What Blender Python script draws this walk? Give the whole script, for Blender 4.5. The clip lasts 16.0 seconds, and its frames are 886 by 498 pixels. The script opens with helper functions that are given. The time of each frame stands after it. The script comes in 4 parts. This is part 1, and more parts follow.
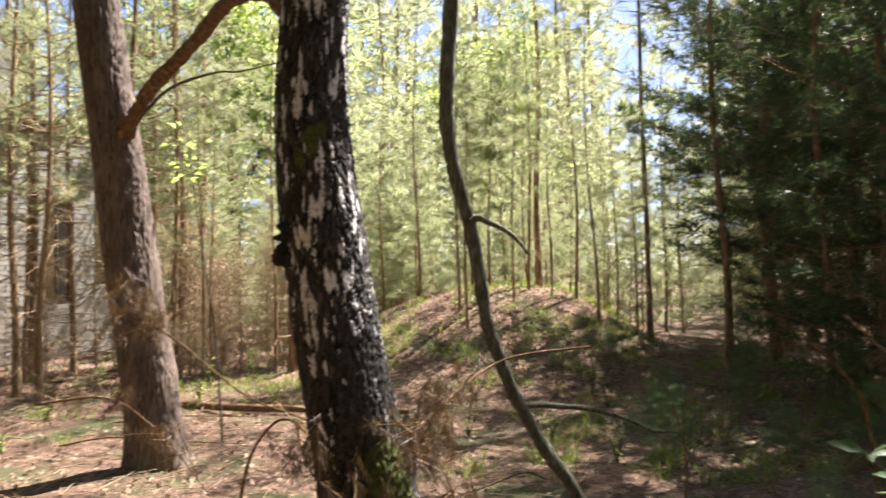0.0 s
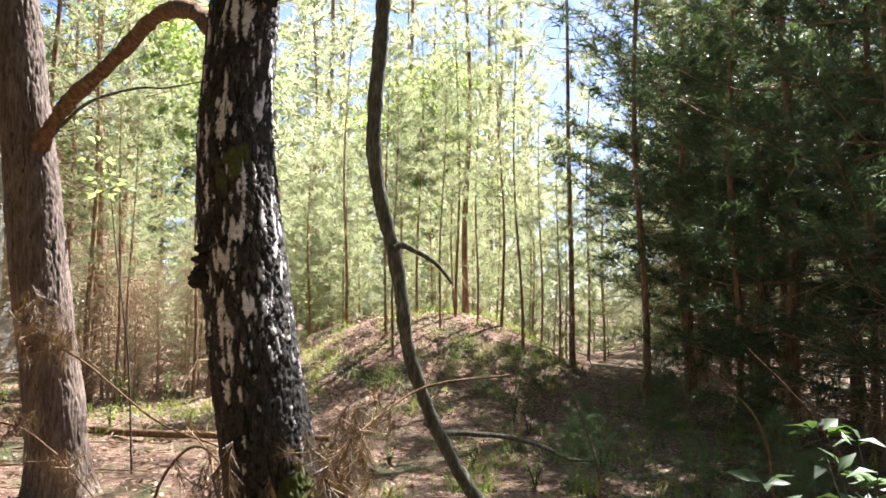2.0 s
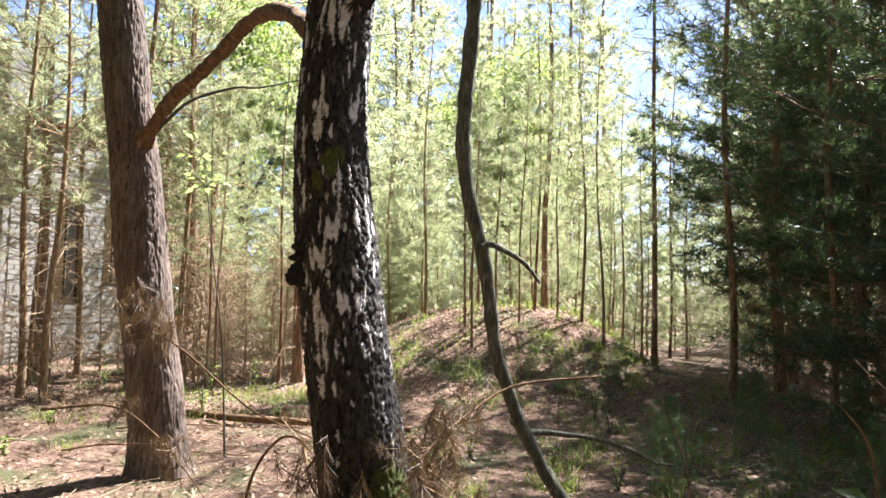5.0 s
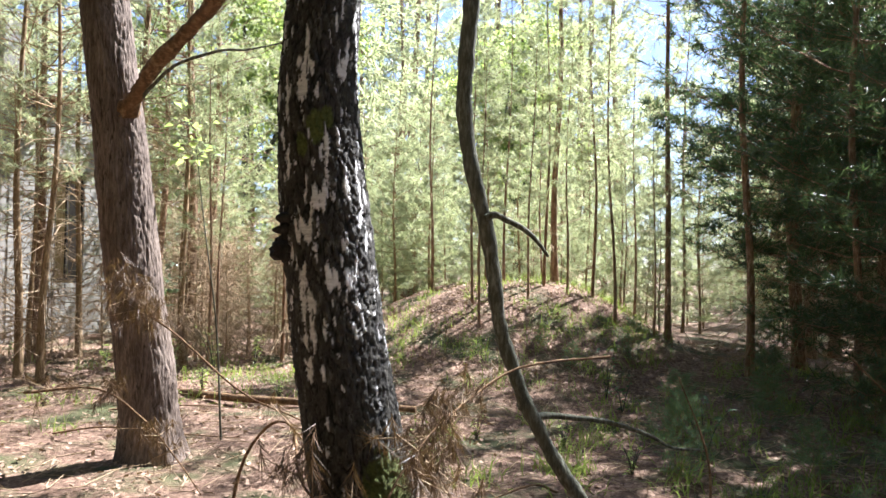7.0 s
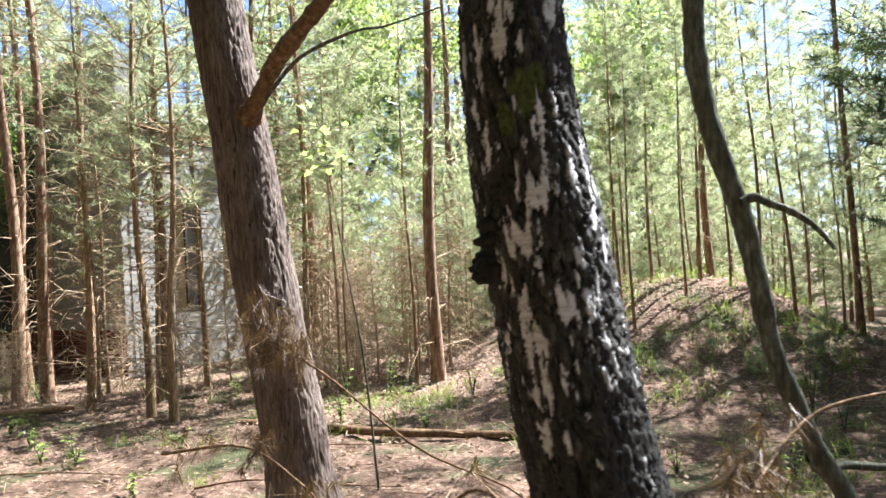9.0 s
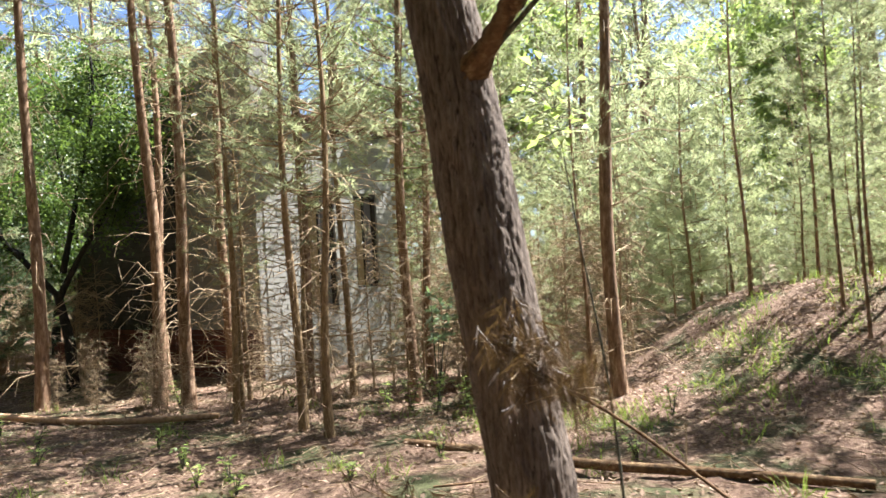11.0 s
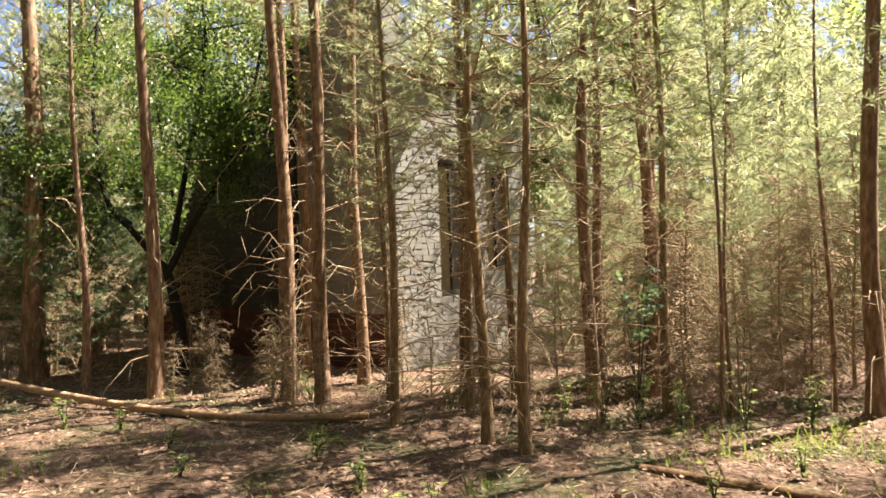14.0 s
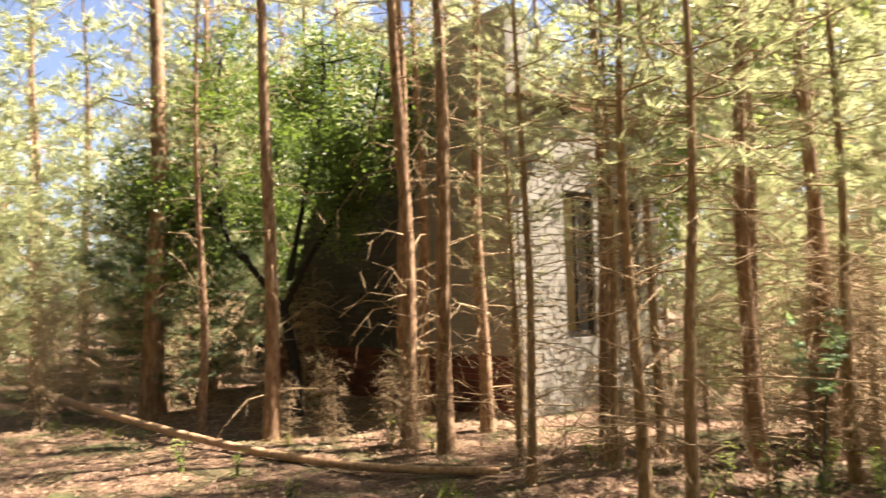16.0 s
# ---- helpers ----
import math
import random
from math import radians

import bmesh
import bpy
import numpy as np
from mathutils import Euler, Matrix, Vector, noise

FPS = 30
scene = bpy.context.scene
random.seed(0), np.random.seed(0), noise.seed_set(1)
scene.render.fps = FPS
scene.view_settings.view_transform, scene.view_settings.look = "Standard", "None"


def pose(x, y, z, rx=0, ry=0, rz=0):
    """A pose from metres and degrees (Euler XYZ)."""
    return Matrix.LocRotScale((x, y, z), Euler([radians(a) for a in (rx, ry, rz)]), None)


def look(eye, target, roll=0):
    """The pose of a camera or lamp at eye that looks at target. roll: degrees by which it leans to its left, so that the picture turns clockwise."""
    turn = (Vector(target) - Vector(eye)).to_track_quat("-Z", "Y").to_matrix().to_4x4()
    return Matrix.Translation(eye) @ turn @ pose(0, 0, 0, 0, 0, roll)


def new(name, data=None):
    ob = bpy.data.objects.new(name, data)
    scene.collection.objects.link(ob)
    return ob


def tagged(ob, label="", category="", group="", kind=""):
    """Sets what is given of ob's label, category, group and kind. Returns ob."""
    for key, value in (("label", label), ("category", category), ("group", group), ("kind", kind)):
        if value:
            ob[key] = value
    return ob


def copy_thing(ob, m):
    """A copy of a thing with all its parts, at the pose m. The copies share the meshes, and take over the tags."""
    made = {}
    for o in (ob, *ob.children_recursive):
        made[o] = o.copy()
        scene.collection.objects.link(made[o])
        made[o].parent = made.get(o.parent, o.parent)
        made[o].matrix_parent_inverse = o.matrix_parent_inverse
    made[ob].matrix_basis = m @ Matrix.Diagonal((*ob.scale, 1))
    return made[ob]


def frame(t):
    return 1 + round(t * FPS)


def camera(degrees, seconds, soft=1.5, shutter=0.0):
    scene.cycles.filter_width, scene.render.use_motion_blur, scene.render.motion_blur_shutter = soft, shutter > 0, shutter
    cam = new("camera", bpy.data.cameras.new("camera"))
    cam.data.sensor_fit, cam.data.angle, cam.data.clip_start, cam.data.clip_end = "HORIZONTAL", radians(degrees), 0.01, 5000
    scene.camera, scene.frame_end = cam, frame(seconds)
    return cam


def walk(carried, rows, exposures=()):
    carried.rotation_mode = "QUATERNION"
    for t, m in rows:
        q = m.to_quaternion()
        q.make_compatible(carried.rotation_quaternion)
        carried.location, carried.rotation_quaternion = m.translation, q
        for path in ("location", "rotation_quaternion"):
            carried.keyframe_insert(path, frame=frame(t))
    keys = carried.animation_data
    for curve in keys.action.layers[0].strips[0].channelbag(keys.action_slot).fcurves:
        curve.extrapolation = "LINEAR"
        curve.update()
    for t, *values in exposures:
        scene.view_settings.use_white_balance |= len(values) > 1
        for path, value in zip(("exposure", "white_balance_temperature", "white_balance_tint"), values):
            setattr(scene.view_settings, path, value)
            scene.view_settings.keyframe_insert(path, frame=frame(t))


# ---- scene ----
cam = camera(62.1, 16.0, soft=1.5, shutter=0.4)
PATH = [
    (0, (0.412, -0.207, 1.346), (0.287, 1.787, 1.42), -1.1),
    (0.5, (0.448, -0.169, 1.351), (0.508, 1.827, 1.45), -0.8),
    (1, (0.453, -0.168, 1.352), (0.543, 1.827, 1.453), -0.3),
    (1.5, (0.447, -0.181, 1.354), (0.551, 1.813, 1.466), -0.3),
    (2, (0.45, -0.22, 1.355), (0.514, 1.774, 1.496), 0.2),
    (2.5, (0.43, -0.186, 1.358), (0.41, 1.807, 1.516), -0.5),
    (3, (0.407, -0.171, 1.365), (0.316, 1.821, 1.525), 0.0),
    (3.5, (0.4, -0.177, 1.365), (0.292, 1.813, 1.53), 0.2),
    (4, (0.384, -0.205, 1.364), (0.257, 1.784, 1.527), 0.6),
    (4.2, (0.373, -0.244, 1.372), (0.237, 1.746, 1.528), 1.5),
    (6.3, (0.439, -0.183, 1.416), (0.294, 1.811, 1.472), 0.9),
    (6.5, (0.474, -0.108, 1.401), (0.304, 1.883, 1.47), 1.8),
    (7, (0.404, 0.063, 1.398), (0.24, 2.056, 1.442), 0.9),
    (7.5, (0.284, 0.182, 1.435), (0.15, 2.178, 1.463), -0.7),
    (8, (0.179, 0.448, 1.423), (-0.132, 2.424, 1.414), -2.0),
    (8.5, (0.037, 0.721, 1.455), (-0.443, 2.662, 1.488), -1.9),
    (9, (-0.185, 0.907, 1.461), (-0.613, 2.86, 1.516), -3.4),
    (9.5, (-0.42, 1.129, 1.46), (-0.964, 3.053, 1.496), -3.6),
    (9.7, (-0.521, 1.239, 1.458), (-1.146, 3.138, 1.526), -5.1),
    (11.8, (-1.801, 1.949, 1.577), (-2.499, 3.823, 1.633), -3.3),
    (12, (-1.939, 1.995, 1.58), (-2.641, 3.867, 1.642), -3.8),
    (12.5, (-2.177, 2.263, 1.534), (-2.969, 4.1, 1.557), -3.4),
    (13, (-2.465, 2.474, 1.51), (-3.323, 4.281, 1.535), 0.7),
    (13.5, (-2.783, 2.514, 1.529), (-3.603, 4.337, 1.572), -2.7),
    (14, (-2.994, 2.644, 1.505), (-3.823, 4.463, 1.535), -2.0),
    (14.5, (-3.201, 2.827, 1.524), (-4.061, 4.631, 1.595), 0.4),
    (15, (-3.402, 2.857, 1.534), (-4.231, 4.675, 1.632), -1.2),
    (15.5, (-3.502, 2.918, 1.545), (-4.361, 4.72, 1.662), -1.9),
    (16, (-3.564, 3.051, 1.513), (-4.625, 4.74, 1.654), -1.4),
]
walk(cam, [(t, look(eye, target, roll)) for t, eye, target, roll in PATH],
     [(0, 2.38, 6250, 19), (0.8, 2.5, 6050, 19), (4, 2.65, 5800, 18), (6.5, 2.6, 5650, 17), (8, 2.64, 5450, 15), (9.5, 2.62, 5550, 13), (12.2, 2.2, 6100, 12), (13.3, 2.18, 6500, 14), (15, 2.62, 7200, 18), (16, 2.66, 7350, 19)])

# ---- world and sun ----
SUN_AZ, SUN_EL = radians(43), radians(55)   # azimuth from +y towards +x
world = bpy.data.worlds.new("world")
scene.world = world
world.use_nodes = True
wn = world.node_tree
sky = wn.nodes.new("ShaderNodeTexSky")
sky.sky_type, sky.sun_disc = "NISHITA", False
sky.sun_elevation, sky.sun_rotation = SUN_EL, SUN_AZ
sky.air_density, sky.dust_density = 0.7, 1.0
wn.links.new(sky.outputs[0], wn.nodes["Background"].inputs[0])
wn.nodes["Background"].inputs[1].default_value = 0.05
sun = new("sun", bpy.data.lights.new("sun", "SUN"))
sun.data.energy, sun.data.angle, sun.data.color = 5.0, radians(0.6), (1.0, 0.945, 0.84)
to_sun = Vector((math.sin(SUN_AZ) * math.cos(SUN_EL), math.cos(SUN_AZ) * math.cos(SUN_EL), math.sin(SUN_EL)))
sun.matrix_world = look(to_sun * 60, (0, 0, 0))
tagged(sun, "warm summer sun", "sun", kind="structure")


# ---- materials ----
def nodes_of(name, rough=0.8):
    m = bpy.data.materials.new(name)
    m.use_nodes = True
    nt = m.node_tree
    b = nt.nodes["Principled BSDF"]
    b.inputs["Roughness"].default_value = rough
    b.inputs["Specular IOR Level"].default_value = 0.25
    return m, nt, b


def nz(nt, scale, detail=6, rough=0.6, vec=None, stretch=None):
    t = nt.nodes.new("ShaderNodeTexNoise")
    t.inputs["Scale"].default_value, t.inputs["Detail"].default_value, t.inputs["Roughness"].default_value = scale, detail, rough
    co = nt.nodes.new("ShaderNodeTexCoord")
    if stretch:
        mp = nt.nodes.new("ShaderNodeMapping")
        mp.inputs["Scale"].default_value = stretch
        nt.links.new(co.outputs["Object"], mp.inputs["Vector"])
        nt.links.new(mp.outputs[0], t.inputs["Vector"])
    else:
        nt.links.new(co.outputs["Object"], t.inputs["Vector"])
    return t.outputs["Fac"]


def ramp(nt, fac, *stops):
    r = nt.nodes.new("ShaderNodeValToRGB")
    e = r.color_ramp.elements
    while len(e) < len(stops):
        e.new(0.5)
    for k, (p, c) in zip(e, stops):
        k.position, k.color = p, (*c, 1)
    nt.links.new(fac, r.inputs[0])
    return r.outputs[0]


def mix(nt, fac, a, b, how="MIX"):
    x = nt.nodes.new("ShaderNodeMix")
    x.data_type, x.blend_type = "RGBA", how
    for sock, v in ((x.inputs[0], fac), (x.inputs[6], a), (x.inputs[7], b)):
        if isinstance(v, (int, float)):
            sock.default_value = v
        elif isinstance(v, tuple):
            sock.default_value = (*v, 1)
        else:
            nt.links.new(v, sock)
    return x.outputs[2]


def bump(nt, b, fac, strength, dist=0.01):
    n = nt.nodes.new("ShaderNodeBump")
    n.inputs["Strength"].default_value, n.inputs["Distance"].default_value = strength, dist
    nt.links.new(fac, n.inputs["Height"])
    nt.links.new(n.outputs[0], b.inputs["Normal"])


def bark(name, dark, mid, light, scale=30, stretch=(1, 1, 0.25), relief=0.8):
    m, nt, b = nodes_of(name, 0.9)
    big, fine = nz(nt, 5), nz(nt, scale, 8, 0.7, stretch=stretch)
    c = ramp(nt, fine, (0.32, dark), (0.5, mid), (0.68, light))
    c = mix(nt, ramp(nt, big, (0.4, (0, 0, 0)), (0.65, (0.6, 0.6, 0.6))), c, mid)
    nt.links.new(c, b.inputs["Base Color"])
    bump(nt, b, fine, relief, 0.012)
    return m


def leafy(name, dark, light, glow=0.45, rough=0.5, scale=3.0, lit=(1.0, 1.0, 0.55)):
    """Leaves and needles: diffuse, see-through and slightly glossy, each leaf a little different."""
    m = bpy.data.materials.new(name)
    m.use_nodes = True
    nt = m.node_tree
    b = nt.nodes["Principled BSDF"]
    geo = nt.nodes.new("ShaderNodeNewGeometry")
    c = ramp(nt, geo.outputs["Random Per Island"], (0.0, dark), (1.0, light))
    c = mix(nt, nz(nt, scale, 3), c, mix(nt, 0.5, dark, light), "MIX")
    tr = nt.nodes.new("ShaderNodeBsdfTranslucent")
    nt.links.new(c, b.inputs["Base Color"])
    b.inputs["Roughness"].default_value, b.inputs["Specular IOR Level"].default_value = rough, 0.35
    nt.links.new(mix(nt, 1.0, c, lit, "MULTIPLY"), tr.inputs["Color"])
    x = nt.nodes.new("ShaderNodeMixShader")
    x.inputs[0].default_value = glow
    nt.links.new(b.outputs[0], x.inputs[1])
    nt.links.new(tr.outputs[0], x.inputs[2])
    nt.links.new(x.outputs[0], nt.nodes["Material Output"].inputs[0])
    return m


def trunk_bark(name, crack, mid, plate):
    """Plates of bark, dark in the cracks between them."""
    m, nt, b = nodes_of(name, 0.9)
    at = nt.nodes.new("ShaderNodeAttribute")
    at.attribute_name = "plate"
    fine = nz(nt, 48, 9, 0.75, stretch=(1, 1, 0.14))
    c = ramp(nt, fine, (0.36, mid), (0.7, plate))
    c = mix(nt, ramp(nt, nz(nt, 4, 5), (0.45, (0, 0, 0)), (0.7, (0.5, 0.5, 0.5))), c, mid)
    c = mix(nt, ramp(nt, at.outputs["Fac"], (0.0, (0, 0, 0)), (0.26, (1, 1, 1))), crack, c)
    nt.links.new(c, b.inputs["Base Color"])
    bump(nt, b, fine, 0.9, 0.01)
    return m


def birch_bark():
    m, nt, b = nodes_of("birch_bark", 0.85)
    at = nt.nodes.new("ShaderNodeAttribute")
    at.attribute_name = "pale"
    moss = nt.nodes.new("ShaderNodeAttribute")
    moss.attribute_name = "moss"
    fine = nz(nt, 45, 8, 0.7)
    dark = ramp(nt, nz(nt, 28, 8, 0.7, stretch=(1, 1, 0.5)), (0.3, (0.012, 0.011, 0.009)), (0.55, (0.055, 0.05, 0.04)), (0.75, (0.17, 0.16, 0.13)))
    white = ramp(nt, nz(nt, 16, 8, 0.75, stretch=(0.6, 0.6, 3)), (0.3, (0.28, 0.26, 0.23)), (0.5, (0.62, 0.60, 0.57)), (0.7, (0.78, 0.77, 0.75)))
    pl = nt.nodes.new("ShaderNodeAttribute")
    pl.attribute_name = "plate"
    dark = mix(nt, ramp(nt, pl.outputs["Fac"], (0.05, (0, 0, 0)), (0.6, (1, 1, 1))), (0.006, 0.006, 0.005), dark)
    c = mix(nt, at.outputs["Fac"], dark, white)
    c = mix(nt, moss.outputs["Fac"], c, ramp(nt, fine, (0.3, (0.025, 0.035, 0.008)), (0.7, (0.12, 0.14, 0.035))))
    nt.links.new(c, b.inputs["Base Color"])
    bump(nt, b, fine, 0.7, 0.008)
    return m


def ground_mat():
    m, nt, b = nodes_of("forest_floor", 0.95)
    a, f = nz(nt, 1.3, 5), nz(nt, 22, 9, 0.75)
    litter = ramp(nt, f, (0.3, (0.035, 0.019, 0.012)), (0.5, (0.15, 0.09, 0.058)), (0.68, (0.34, 0.24, 0.165)))
    mossy = ramp(nt, nz(nt, 40, 6), (0.3, (0.02, 0.032, 0.01)), (0.7, (0.075, 0.10, 0.03)))
    c = mix(nt, ramp(nt, a, (0.5, (0, 0, 0)), (0.62, (0.8, 0.8, 0.8))), litter, mossy)
    nt.links.new(c, b.inputs["Base Color"])
    bump(nt, b, f, 1.0, 0.03)
    return m


def brick_mat(name, lo, hi, stain):
    m, nt, b = nodes_of(name, 0.9)
    info = nt.nodes.new("ShaderNodeObjectInfo")
    geo = nt.nodes.new("ShaderNodeNewGeometry")
    add = nt.nodes.new("ShaderNodeMath")
    add.operation = "FRACT"
    s = nt.nodes.new("ShaderNodeMath")
    s.operation = "ADD"
    nt.links.new(info.outputs["Random"], s.inputs[0])
    nt.links.new(geo.outputs["Random Per Island"], s.inputs[1])
    nt.links.new(s.outputs[0], add.inputs[0])
    c = ramp(nt, add.outputs[0], (0, lo), (1, hi))
    c = mix(nt, ramp(nt, nz(nt, 3, 8, 0.7), (0.42, (0, 0, 0)), (0.68, (0.75, 0.75, 0.75))), c, stain)
    f = nz(nt, 60, 6)
    c = mix(nt, 0.35, c, ramp(nt, f, (0.3, lo), (0.7, hi)))
    nt.links.new(c, b.inputs["Base Color"])
    bump(nt, b, f, 0.5, 0.004)
    return m


M_LOG = bark("barkless_wood", (0.16, 0.085, 0.045), (0.44, 0.27, 0.15), (0.60, 0.43, 0.28), 22, (1, 1, 1), 0.4)
M_BIRCH = birch_bark()
M_PINE = trunk_bark("old_pine_bark", (0.03, 0.021, 0.016), (0.06, 0.042, 0.031), (0.30, 0.235, 0.185))
M_RED = bark("red_pine_bark", (0.05, 0.028, 0.018), (0.24, 0.145, 0.085), (0.50, 0.37, 0.25), 30)
M_THIN = bark("thin_pine_bark", (0.06, 0.038, 0.02), (0.25, 0.165, 0.085), (0.44, 0.33, 0.19), 50)
M_GREY = bark("grey_bark", (0.02, 0.02, 0.013), (0.085, 0.083, 0.055), (0.22, 0.22, 0.165), 50)
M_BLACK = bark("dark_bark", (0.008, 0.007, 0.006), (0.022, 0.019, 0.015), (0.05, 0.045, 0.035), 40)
M_TWIG = bark("dead_twig_bark", (0.14, 0.095, 0.055), (0.35, 0.255, 0.15), (0.52, 0.41, 0.28), 60)
M_ARM = bark("mossy_branch_bark", (0.03, 0.02, 0.01), (0.15, 0.085, 0.04), (0.32, 0.23, 0.12), 24, (1, 1, 1), 1.0)
M_NEEDLE = leafy("pine_needles", (0.12, 0.155, 0.08), (0.29, 0.33, 0.19), 0.58, 0.32, 3.0, (2.2, 2.0, 1.8))
# Shaded copy of the pine needles: the shade is put into the colour.
M_NEEDLE_SHADED = leafy("shaded_pine_needles", (0.045, 0.078, 0.042), (0.12, 0.17, 0.09), 0.45, 0.45)
M_DEADN = leafy("dry_needles", (0.065, 0.038, 0.021), (0.18, 0.112, 0.062), 0.35)
M_LEAF = leafy("green_leaves", (0.035, 0.07, 0.018), (0.11, 0.16, 0.04), 0.45, 0.4, 3.0, (2.0, 1.9, 1.2))
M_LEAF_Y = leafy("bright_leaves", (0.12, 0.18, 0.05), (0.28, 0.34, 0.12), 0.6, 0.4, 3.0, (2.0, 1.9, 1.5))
M_SEED = leafy("seedling_needles", (0.07, 0.12, 0.055), (0.15, 0.21, 0.095), 0.45, 0.4, 3.0, (1.8, 1.8, 1.6))
M_SHRUB = leafy("shrub_leaves", (0.05, 0.10, 0.035), (0.13, 0.20, 0.07), 0.4, 0.5)
M_PALE = leafy("pale_leaves", (0.15, 0.25, 0.15), (0.32, 0.42, 0.28), 0.4, 0.28)
M_GRASS = leafy("grass_blades", (0.08, 0.13, 0.03), (0.22, 0.26, 0.08), 0.5, 0.4, 3.0, (2.0, 2.0, 1.2))
M_LITTER = leafy("dry_leaf_litter", (0.08, 0.042, 0.025), (0.46, 0.32, 0.22), 0.1, 0.8)
M_GROUND = ground_mat()
M_BRICK = brick_mat("white_brick", (0.25, 0.238, 0.207), (0.32, 0.307, 0.272), (0.17, 0.16, 0.135))
# Darker brick of the broken part; tree shade is put into its colour.
M_BRICK_SHADE = brick_mat("shade_dark_brick", (0.055, 0.05, 0.042), (0.09, 0.082, 0.07), (0.03, 0.027, 0.022))
M_REDBRICK = brick_mat("red_brick", (0.10, 0.037, 0.028), (0.19, 0.075, 0.055), (0.04, 0.025, 0.02))
M_MORTAR = bark("mortar", (0.14, 0.134, 0.12), (0.21, 0.2, 0.18), (0.29, 0.28, 0.255), 40, (1, 1, 1), 0.4)
M_RUST = bark("rusty_roof_sheet", (0.05, 0.02, 0.012), (0.14, 0.06, 0.03), (0.26, 0.15, 0.09), 20, (1, 1, 1), 0.4)
M_BOARD = bark("yellow_boards", (0.30, 0.19, 0.07), (0.50, 0.36, 0.16), (0.62, 0.48, 0.26), 14, (8, 8, 0.4), 0.3)
# Dark wood of the window frames, also the crack and the shade-dark backing.
M_NEARBLACK = bark("dark_wood_and_wall", (0.012, 0.01, 0.008), (0.035, 0.028, 0.02), (0.07, 0.06, 0.045), 30)


# ---- mesh helpers ----
rng = np.random.default_rng(11)


def unit(v):
    return v / np.maximum(np.linalg.norm(v, axis=-1, keepdims=True), 1e-9)


class Geo:
    """Collects triangles and quads for one mesh."""

    def __init__(self):
        self.v, self.f, self.n = [], [], 0

    def add(self, v, f):
        v, f = np.asarray(v, float).reshape(-1, 3), np.asarray(f, int)
        self.v.append(v)
        self.f.append(f + self.n)
        self.n += len(v)

    def tube(self, pts, radii, sides=8, wob=0.0, cap=True):
        pts, radii = np.asarray(pts, float), np.asarray(radii, float)
        d = unit(np.gradient(pts, axis=0))
        ref = np.array([1.0, 0, 0]) if abs(d[0][0]) < 0.8 else np.array([0, 1.0, 0])
        u = unit(np.cross(d, ref))
        w = np.cross(d, u)
        a = np.linspace(0, 2 * np.pi, sides, endpoint=False)
        rr = radii[:, None] * (1 + wob * rng.uniform(-1, 1, (len(pts), sides)))
        ring = pts[:, None] + rr[..., None] * (np.cos(a)[None, :, None] * u[:, None] + np.sin(a)[None, :, None] * w[:, None])
        k, n = len(pts), sides
        i = np.arange(k - 1)[:, None] * n
        j = np.arange(n)[None]
        q = np.stack([i + j, i + (j + 1) % n, i + n + (j + 1) % n, i + n + j], -1).reshape(-1, 4)
        v = ring.reshape(-1, 3)
        self.add(v, q)
        if cap:
            c = np.vstack([v[-n:], pts[-1:]])
            self.add(c, np.stack([np.arange(n), (np.arange(n) + 1) % n, np.full(n, n), np.full(n, n)], -1))

    def twigs(self, a, m, b, ra, rb):
        """Many thin three-sided twigs from a over m to b."""
        a, m, b = (np.asarray(x, float).reshape(-1, 3) for x in (a, m, b))
        n = len(a)
        if not n:
            return
        ra, rb = np.broadcast_to(ra, n), np.broadcast_to(rb, n)
        d = unit(b - a)
        u = unit(np.cross(d, np.where(np.abs(d[:, 2:]) < 0.8, [[0, 0, 1.0]], [[1.0, 0, 0]])))
        w = np.cross(d, u)
        v = []
        for p, r in ((a, ra), (m, (ra + rb) / 2), (b, rb)):
            for g in (0, 2.094, 4.189):
                v.append(p + r[:, None] * (math.cos(g) * u + math.sin(g) * w))
        v = np.stack(v, 1).reshape(-1, 3)
        f = []
        for s in (0, 3):
            for k in range(3):
                f.append([s + k, s + (k + 1) % 3, s + 3 + (k + 1) % 3, s + 3 + k])
        self.add(v, (np.arange(n)[:, None, None] * 9 + np.array(f)[None]).reshape(-1, 4))

    def sticks(self, a, b, ra, rb):
        """Many straight thin three-sided sticks."""
        a, b = (np.asarray(x, float).reshape(-1, 3) for x in (a, b))
        n = len(a)
        d = unit(b - a)
        u = unit(np.cross(d, np.where(np.abs(d[:, 2:]) < 0.8, [[0, 0, 1.0]], [[1.0, 0, 0]])))
        w = np.cross(d, u)
        v = [p + r * (math.cos(q) * u + math.sin(q) * w) for p, r in ((a, ra), (b, rb)) for q in (0, 2.094, 4.189)]
        f = np.array([[k, (k + 1) % 3, 3 + (k + 1) % 3, 3 + k] for k in range(3)])
        self.add(np.stack(v, 1).reshape(-1, 3), (np.arange(n)[:, None, None] * 6 + f[None]).reshape(-1, 4))

    def flat_leaves(self, p, d, up, length, width):
        """One diamond leaf at each p along d."""
        s = unit(np.cross(d, up)) * width / 2
        v = np.stack([p, p + d * length * 0.45 + s, p + d * length, p + d * length * 0.45 - s], 1).reshape(-1, 3)
        self.add(v, np.arange(len(p) * 4).reshape(-1, 4))

